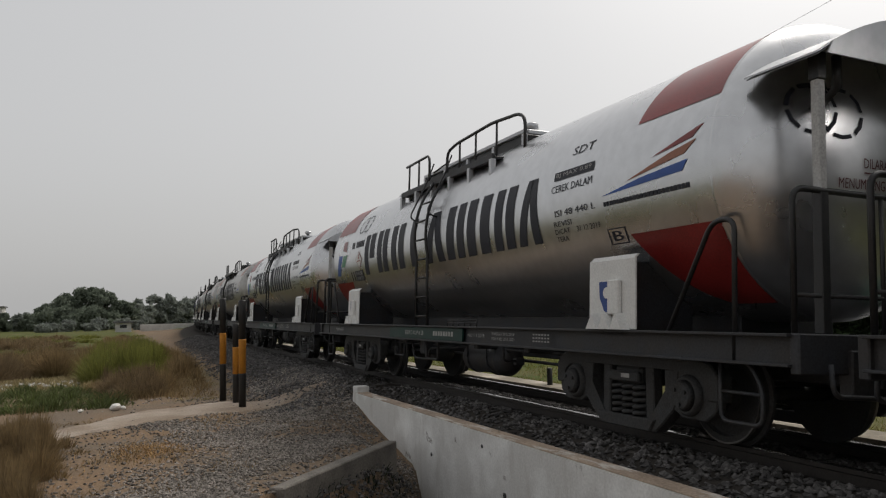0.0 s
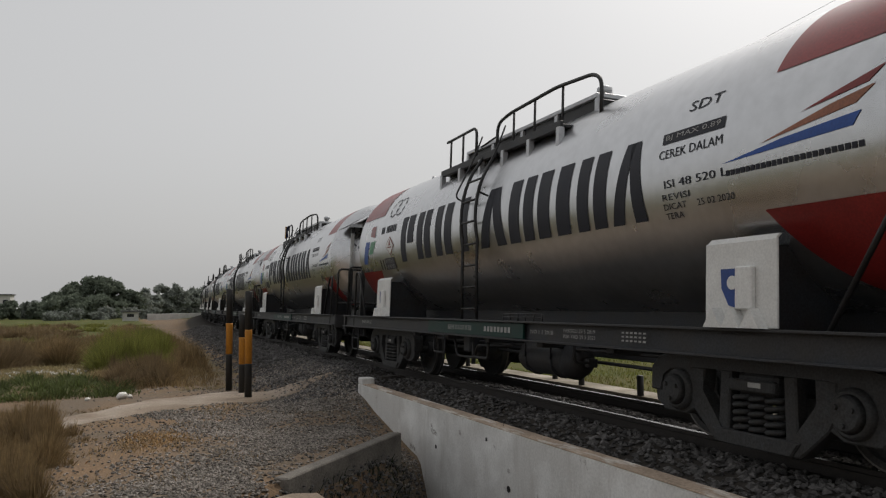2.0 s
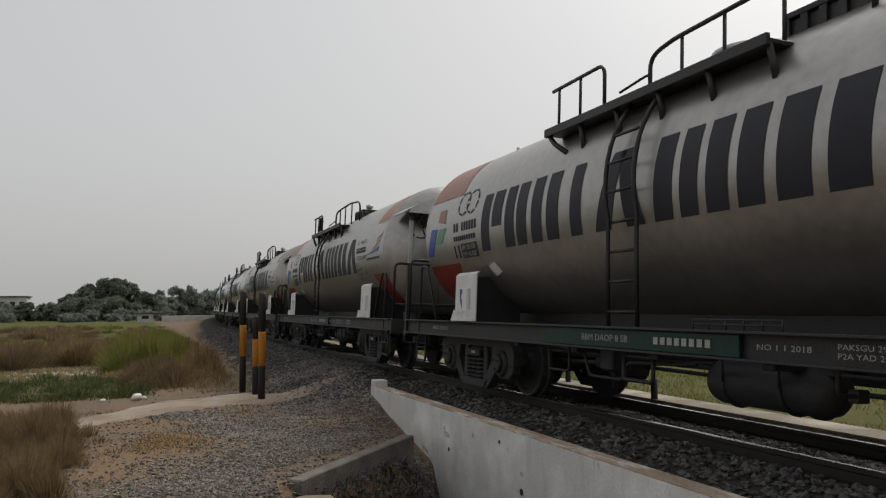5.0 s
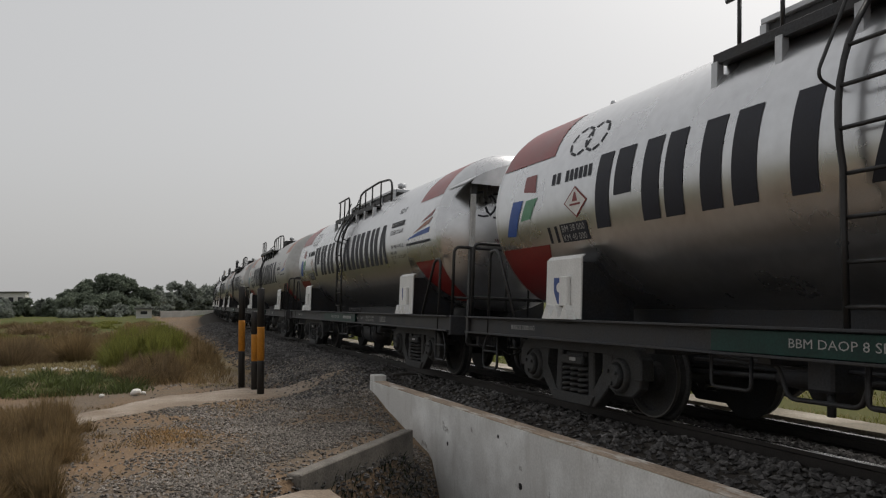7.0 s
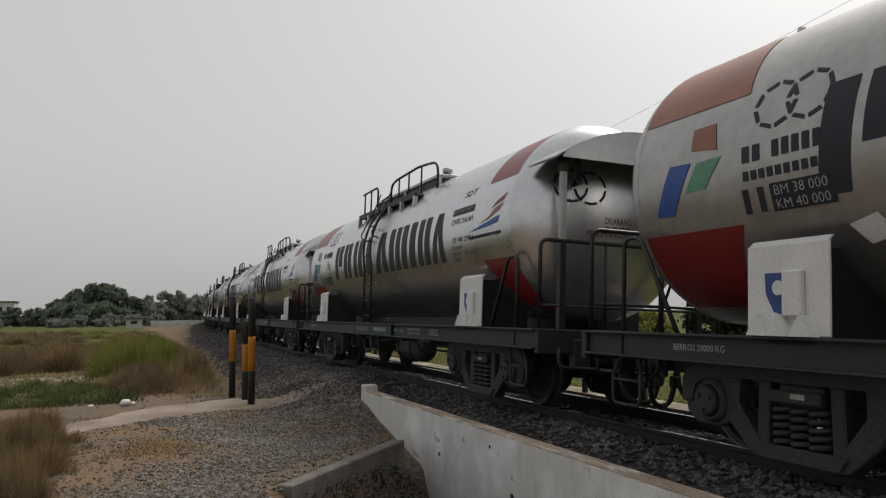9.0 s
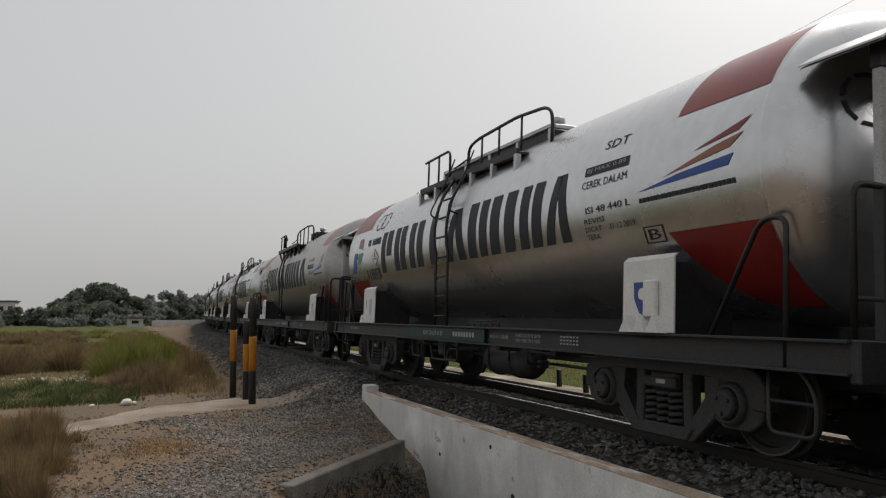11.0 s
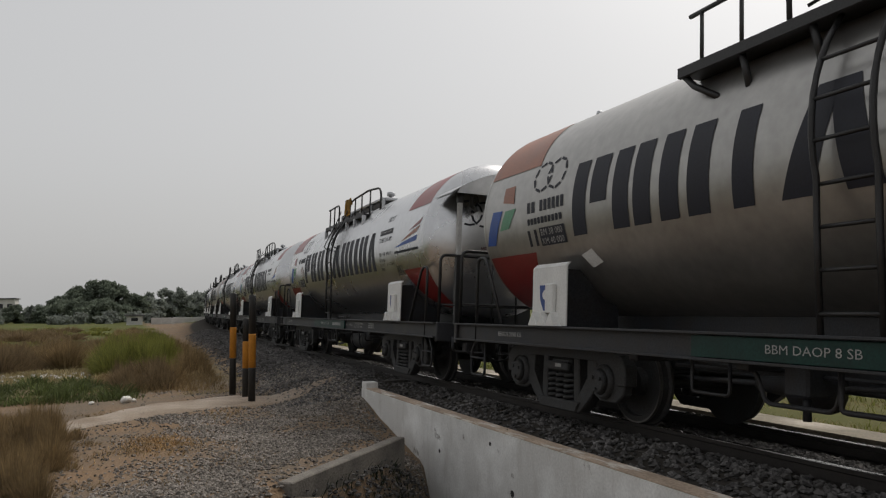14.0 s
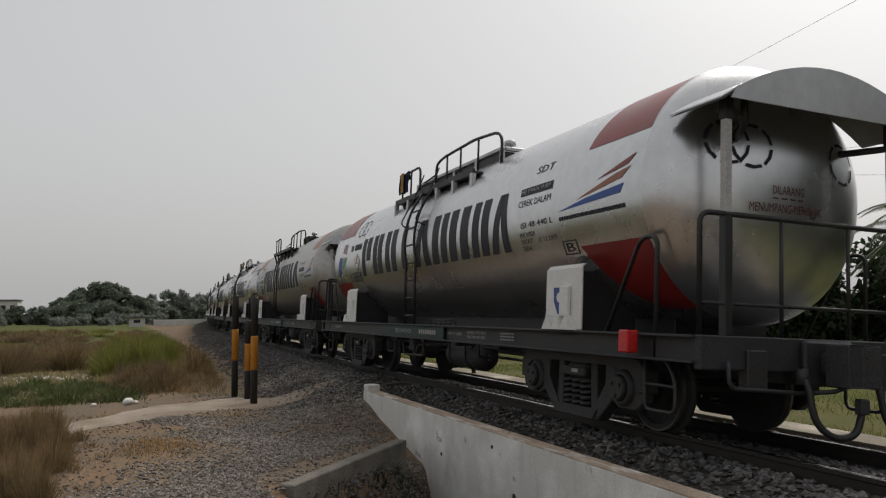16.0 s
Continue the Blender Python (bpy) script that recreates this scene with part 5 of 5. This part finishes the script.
def scatter(n, x0, x1, y0, y1, freq=0.5, cut=-0.2, seed=0.0, clump=0.0):
    out = []
    while len(out) < n:
        x, y = x0 + (x1 - x0) * rng.random(), y0 + (y1 - y0) * rng.random()
        if noise.noise((x * freq, y * freq, seed)) < cut:
            continue
        k = 1 + int(clump * rng.random())
        for _ in range(k):
            out.append((x + rng.normal(0, 0.06), y + rng.normal(0, 0.06)))
    return out[:n]


def tuft(n, cx, cy, rx, ry):
    return [(cx + rx * rng.normal(), cy + ry * rng.normal()) for _ in range(n)]


def brush(name, mounds, per, width, material, label):
    """Domed clumps of fine stems that spread outwards; mounds (x, y, radius, height)."""
    verts, faces = [], []
    for cx, cy, r, h in mounds:
        z = ground_z(cx, cy) - 0.03
        n = int(per * r * h * 4)
        a = rng.random(n) * 6.283
        out = np.sqrt(rng.random(n))
        base = 0.45 * r * out[:, None] * np.stack((np.cos(a), np.sin(a)), 1) + np.array((cx, cy))
        tip = base + (0.35 + 0.5 * rng.random(n))[:, None] * r * out[:, None] * np.stack((np.cos(a), np.sin(a)), 1) + rng.normal(0, 0.12 * r, (n, 2))
        top = h * (1.05 - 0.55 * out ** 2) * (0.45 + 0.6 * rng.random(n))
        b = rng.random(n) * 3.14
        d = np.stack((np.cos(b), np.sin(b)), 1) * width * (0.6 + 0.8 * rng.random(n))[:, None] / 2
        v = np.zeros((n, 5, 3))
        v[:, 0, :2], v[:, 1, :2], v[:, 4, :2] = base - d, base + d, tip
        v[:, 2, :2], v[:, 3, :2] = base * 0.6 + tip * 0.4 + d, base * 0.6 + tip * 0.4 - d
        v[:, :, 2] = z + top[:, None] * np.array((0, 0, 0.6, 0.6, 1.0))
        k = len(verts)
        verts += v.reshape(-1, 3).tolist()
        for q in range(k, k + n * 5, 5):
            faces += [(q, q + 1, q + 2, q + 3), (q + 3, q + 2, q + 4)]
    return tagged(cloud(name, verts, faces, material), label, "grass", kind="stuff")


def mounds(n, x0, x1, y0, y1, r, h, slope=0.0):
    out = []
    for _ in range(n):
        y = y0 + (y1 - y0) * rng.random()
        out.append((x0 + (x1 - x0) * rng.random() + slope * (y - y0), y, r * (0.6 + 0.8 * rng.random()), h * (0.6 + 0.7 * rng.random())))
    return out


def build_grass():
    near = mounds(64, -1.6, -0.62, 6.6, 11.8, 0.24, 0.46, -0.04) + mounds(26, -1.1, -0.35, 8.6, 11.8, 0.16, 0.2, -0.04) + mounds(16, -2.6, -1.2, 9.5, 13.2, 0.45, 0.5)
    brush("dry_grass", near, 900, 0.006, M_STRAW, "tall dry brown grass beside the dirt yard")
    brush("dry_stalks", near[::2], 160, 0.008, M_RUST_GRASS, "reddish stalks among the dry grass")
    blades("yard_grass", scatter(1500, -1.6, 1.6, 7.5, 13.5, 1.1, 0.18, 3), 0.07, 0.01, 0.9, M_STRAW, "thin dry stubble in the dirt yard")
    blades("straw_patch", tuft(1500, 0.32, 10.1, 0.22, 0.38) + tuft(500, -0.9, 9.2, 0.35, 0.5), 0.06, 0.009, 1.0, M_ORANGE_STRAW, "flattened orange straw on the dirt yard")
    brush("green_grass", mounds(120, -6.5, 0.1, 14.9, 19.5, 0.42, 0.24), 300, 0.014, M_GRASS, "low green grass along the path")
    blades("green_turf", scatter(7000, -6.5, 0.2, 14.9, 19.0, 0.8, -0.35, 5, 4), 0.12, 0.018, 0.6, M_GRASS, "short green turf along the path")
    brush("violet_brush", mounds(24, -0.2, 0.8, 16.9, 20.2, 0.34, 0.55), 480, 0.009, M_RUST_GRASS, "dry reddish-brown brush beside the track")
    brush("brush_tips", mounds(9, 0.3, 1.1, 17.8, 20.5, 0.4, 0.7), 160, 0.009, M_STRAW, "straw-coloured seed stalks in the brush")
    brush("bank_grass", mounds(90, -0.6, 1.1, 21.0, 35.0, 0.5, 0.9, 0.0), 300, 0.014, M_LIME, "yellow-green tall grass on the bank")
    brush("bank_brush", mounds(34, 1.25, 1.75, 19.5, 36.0, 0.36, 0.65, 0.014), 300, 0.014, M_STRAW, "dry brush along the foot of the track bed")
    brush("line_grass", mounds(70, 0.2, 1.7, 33, 70, 0.6, 0.55, -0.035), 110, 0.03, M_STRAW, "dry grass at the foot of the far track bed")
    blades("brush_fringe", scatter(5000, -0.6, 1.9, 16.4, 24.0, 0.7, -0.2, 21, 4), 0.2, 0.011, 0.8, M_STRAW, "thin dry grass round the brush")
    brush("brown_brush", mounds(60, -8.0, -2.2, 23.6, 29.0, 0.62, 0.85), 260, 0.014, M_RUST_GRASS, "dense dry brown brush in the field")
    brush("straw_brush", mounds(64, -8.0, 0.4, 26.0, 35.0, 0.66, 0.85), 240, 0.017, M_STRAW, "straw-brown tall grass in the field")
    blades("meadow", scatter(14000, -9, 1.6, 19.0, 36.0, 0.5, -0.6, 12, 4), 0.2, 0.02, 0.8, M_PALE_GRASS, "short dry grass between the clumps")
    blades("path_stubble", scatter(2600, 0.2, 2.4, 15.6, 19.5, 0.9, -0.1, 15, 4), 0.06, 0.012, 0.9, M_PALE_GRASS, "thin dry stubble beside the footpath")
    blades("pale_grass", scatter(4000, -3.2, 0.2, 23.4, 24.6, 0.6, -0.5, 2, 3), 0.16, 0.02, 0.8, M_PALE_GRASS, "pale flattened dry grass")
    brush("field_grass", mounds(120, -34, 2.0, 36, 95, 1.3, 0.45), 60, 0.05, M_LIME, "long yellow-green grass over the far field")
    brush("field_brush", mounds(150, -32, 1.0, 33, 80, 1.2, 0.6), 80, 0.04, M_RUST_GRASS, "brown dry grass over the far field")
    blades("verge_grass", scatter(24000, 7.2, 14, 3, 40, 0.4, -0.3, 4, 4), 0.11, 0.014, 0.7, M_LIME, "yellow-green verge grass beyond the track")
    blades("verge_straw", scatter(3500, 7.0, 12, 3, 30, 0.5, 0.0, 8, 4), 0.09, 0.012, 0.8, M_PALE_GRASS, "pale dry verge grass beyond the track")
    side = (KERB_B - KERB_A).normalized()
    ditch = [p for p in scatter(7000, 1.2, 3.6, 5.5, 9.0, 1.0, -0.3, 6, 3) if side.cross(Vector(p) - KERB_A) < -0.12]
    blades("ditch_grass", ditch, 0.13, 0.012, 0.8, M_WEED, "dark weeds growing in the shaded ditch, shade also in their colour")


build_grass()

# ---- trees ----


def leaf_cloud(centres, count, leaf):
    """Leaves, two triangles each, in uneven clumps (x, y, z, radius)."""
    verts, faces = [], []
    w = np.array([c[3] ** 2 for c in centres])
    pick = rng.choice(len(centres), count, p=w / w.sum())
    for k in pick:
        cx, cy, cz, r = centres[k]
        d = rng.normal(size=3)
        d /= np.linalg.norm(d)
        p = np.array((cx, cy, cz)) + d * r * (0.2 + 1.0 * rng.random() + 0.5 * rng.random() ** 4) * np.array((1, 1, 0.85))
        u = rng.normal(size=3)
        u /= np.linalg.norm(u)
        v = np.cross(u, rng.normal(size=3))
        v /= np.linalg.norm(v)
        s = leaf * (0.6 + 0.8 * rng.random())
        b = len(verts)
        verts += [tuple(p - u * s), tuple(p + v * s * 0.5), tuple(p + u * s), tuple(p - v * s * 0.5)]
        faces.append((b, b + 1, b + 2, b + 3))
    return verts, faces


def build_tree(x, y, height, spread, count, leaf, material, label, group, low=0.25):
    z0 = GROUND - 0.3
    tree = root("tree", label, "tree", group, Matrix.Translation((x, y, z0)))
    bm = bmesh.new()
    r = height * 0.025
    lean = rng.normal(0, 0.05, 2)
    trunk = [(lean[0] * k * height / 5, lean[1] * k * height / 5, height * 0.6 * k / 5) for k in range(6)]
    for a, b, k in zip(trunk, trunk[1:], range(5)):
        tube(bm, [a, b], r * (1 - 0.15 * k), 7)
    clumps = []
    for k in range(46):
        a = rng.random() * 6.283
        rr = spread * (0.15 + 0.8 * rng.random())
        h = height * (low + (0.92 - low) * rng.random() * (1 - 0.35 * (rr / spread) ** 2))
        c = (rr * math.cos(a), rr * math.sin(a), h)
        clumps.append((*c, spread * (0.12 + 0.16 * rng.random())))
        if k < 7:
            m = trunk[2 + k % 3]
            tube(bm, [m, ((m[0] + c[0]) / 2, (m[1] + c[1]) / 2, (m[2] + c[2]) / 2 + 0.1), c], r * 0.35, 5)
    part("trunk", bm, M_BARK, tree)
    v, f = leaf_cloud(clumps, count, leaf)
    crown = cloud("crown", v, f, material)
    crown.parent = tree
    return tree


def build_palm(x, y, height):
    z0 = ground_z(x, y)
    palm = root("palm", "palm tree with drooping fronds behind the line", "palm tree", "palms beyond the line", Matrix.Translation((x, y, z0)))
    bm = bmesh.new()
    pts = [(0.05 * k * k * 0.1, 0, (height - 0.2) * k / 8) for k in range(9)]
    for k, (a, b) in enumerate(zip(pts, pts[1:])):
        tube(bm, [a, b], 0.15 - 0.007 * k, 9)
    part("trunk", bm, M_BARK, palm)
    top = Vector(pts[-1])
    for k in range(16):
        a = 6.283 * k / 16 + rng.random() * 0.3
        rise = 0.9 - 1.3 * rng.random()
        bm = bmesh.new()
        L = 1.9
        mid = []
        for i in range(11):
            t = i / 10
            mid.append(top + Vector((math.cos(a) * L * t * 0.9, math.sin(a) * L * t * 0.9, L * (rise * t * 0.6 - 0.55 * t * t))))
        tube(bm, mid, 0.015, 5)
        side = Vector((-math.sin(a), math.cos(a), 0))
        for i in range(1, 11):
            for j in range(3):
                p = mid[i - 1].lerp(mid[i], j / 3)
                for s in (-1, 1):
                    ln = 0.42 * math.sin(math.pi * (0.15 + 0.8 * i / 11))
                    tip = p + side * s * ln + Vector((math.cos(a) * 0.18, math.sin(a) * 0.18, -0.22 * ln - 0.1))
                    q = p + Vector((math.cos(a), math.sin(a), 0)) * 0.035
                    bm.faces.new([bm.verts.new(c) for c in (p, q, tip)])
        part("frond", bm, M_PALM, palm)
    return palm


def build_trees():
    g = "far tree belt"
    lab = "hazy dark green broadleaf tree in the far belt"
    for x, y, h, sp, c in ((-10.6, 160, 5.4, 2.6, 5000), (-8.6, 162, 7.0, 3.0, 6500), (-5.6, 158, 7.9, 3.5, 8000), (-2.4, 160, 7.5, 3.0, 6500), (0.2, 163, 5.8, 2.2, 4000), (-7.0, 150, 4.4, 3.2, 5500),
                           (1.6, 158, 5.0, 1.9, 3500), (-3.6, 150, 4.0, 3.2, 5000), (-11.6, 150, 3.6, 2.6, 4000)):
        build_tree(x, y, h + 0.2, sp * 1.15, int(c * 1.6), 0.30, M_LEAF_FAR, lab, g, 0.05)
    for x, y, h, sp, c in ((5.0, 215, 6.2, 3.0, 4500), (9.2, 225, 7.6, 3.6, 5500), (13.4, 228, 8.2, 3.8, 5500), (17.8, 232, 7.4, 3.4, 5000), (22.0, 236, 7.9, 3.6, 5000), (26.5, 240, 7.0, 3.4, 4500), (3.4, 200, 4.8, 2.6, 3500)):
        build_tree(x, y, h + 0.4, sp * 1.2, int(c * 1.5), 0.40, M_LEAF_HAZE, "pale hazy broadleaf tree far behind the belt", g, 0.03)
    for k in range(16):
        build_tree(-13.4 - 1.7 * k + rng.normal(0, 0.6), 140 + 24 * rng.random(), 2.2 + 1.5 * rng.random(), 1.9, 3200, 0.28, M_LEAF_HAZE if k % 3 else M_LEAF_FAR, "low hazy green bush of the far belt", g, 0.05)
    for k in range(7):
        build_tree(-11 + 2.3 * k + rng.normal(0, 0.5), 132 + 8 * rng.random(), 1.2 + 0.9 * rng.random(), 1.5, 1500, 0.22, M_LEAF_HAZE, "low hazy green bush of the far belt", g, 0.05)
    g = "trees beyond the line"
    for x, y, h, s, c in ((19.5, 19.5, 4.0, 1.9, 5200), (21.5, 17.0, 4.2, 2.0, 5200), (22.0, 13.5, 3.8, 2.0, 5200), (21.0, 23.5, 2.6, 1.6, 3600), (24.5, 9.5, 4.6, 2.2, 4200), (18.6, 25.5, 1.9, 1.3, 2600), (17.0, 22.5, 1.4, 1.0, 2200), (17.9, 18.6, 3.4, 1.7, 6000), (19.0, 18.0, 3.2, 1.7, 6000), (20.2, 20.6, 3.6, 1.9, 6000)):
        build_tree(x, y, h, s, c, 0.13, M_LEAF if h > 2 else M_LIME, "dark leafy tree on the verge beyond the line, its belt extended unseen" if h > 2 else "bright green bush on the verge beyond the line", g, 0.08)
    # unseen trees added past the view, to darken reflections on the tank ends
    for k in range(9):
        build_tree(19 + 4 * rng.random(), 5 - 4.2 * k, 8.5 + 2.5 * rng.random(), 3.4, 4200, 0.30, M_LEAF, "dark leafy tree on the verge beyond the line, its belt extended unseen", g, 0.05)
    for x, y, h in ((18.6, 14.0, 3.9), (20.4, 13.2, 4.6), (22.8, 17.2, 4.9)):
        build_palm(x, y, h)


build_trees()

# ---- far buildings and wires ----


def build_house(name, x, y, w, d, h, windows, material, label):
    z = GROUND - 0.3
    house = root(name, label, "building", "far buildings", Matrix.Translation((x, y, z)))
    bm = bmesh.new()
    box(bm, -w / 2, w / 2, 0, d, 0, h)
    part("wall", bm, material, house)
    bm = bmesh.new()
    box(bm, -w / 2 - 0.3, w / 2 + 0.3, -0.3, d + 0.3, h, h + 0.22)
    part("roof", bm, M_ROOF, house)
    for k in range(windows):
        bm = bmesh.new()
        cx = -w / 2 + w * (k + 0.5) / windows
        box(bm, cx - 0.45, cx + 0.45, -0.03, 0.05, h * 0.45, h * 0.8)
        part("window", bm, M_GLASS_DARK, house)
    return house


build_house("hut", 0.75, 118, 2.1, 2.5, 1.25, 1, M_PLASTER, "small white plastered hut at the edge of the field")
build_house("house", -23.5, 175, 5.0, 6, 4.6, 3, M_PLASTER, "pale flat-roofed house beyond the bushes")
build_house("house", -32.0, 185, 7.0, 6, 3.4, 3, M_PLASTER, "low pale house beyond the bushes")
for k in range(9):
    bm = bmesh.new()
    box(bm, 0, 1.55, 0, 0.15, 0, 0.95, 0.02)
    thing("parapet_panel", bm, M_PLASTER, "whitewashed low wall panel beside the far line", "wall", "low wall panels", at=Matrix.Translation((3.0 + 1.6 * k, 121 + 1.6 * k, GROUND - 0.3)))
for (xa, ya, za), (xb, yb, zb) in (((22.93, 32.77, 10.54), (19.5, 15.64, 10.14)), ((26.7, 29.8, 9.5), (23.7, 18.4, 8.05)), ((26.2, 29.5, 8.3), (22.8, 19.2, 6.6)), ((26.2, 29.3, 7.6), (22.3, 17.9, 5.4))):
    a, b = Vector((xa, ya, za)), Vector((xb, yb, zb))
    bm = bmesh.new()
    pts = []
    for k in range(25):
        t = -1.2 + 3.4 * k / 24
        pts.append(a.lerp(b, t) + Vector((0, 0, 0.10 * (t * (t - 1)))))
    tube(bm, pts, 0.006, 5)
    thing("overhead_wire", bm, M_WIRE, "thin black overhead cable", "cable", "overhead cables", kind="structure")


def motions():
    times = [k / 3 for k in range(49)]
    for i, wagon in WAGONS.items():
        walk(wagon, [(t, track_pose(wagon_s(i, t))) for t in times])
    # wheels roll without slipping
    turns = [(k / 30, -run(k / 30) / WHEEL_R) for k in range(481)]
    for ob in SETS:
        where = Matrix.Translation(ob.matrix_basis.translation)
        walk(ob, [(t, where @ Matrix.Rotation(a, 4, 'X')) for t, a in turns])


motions()
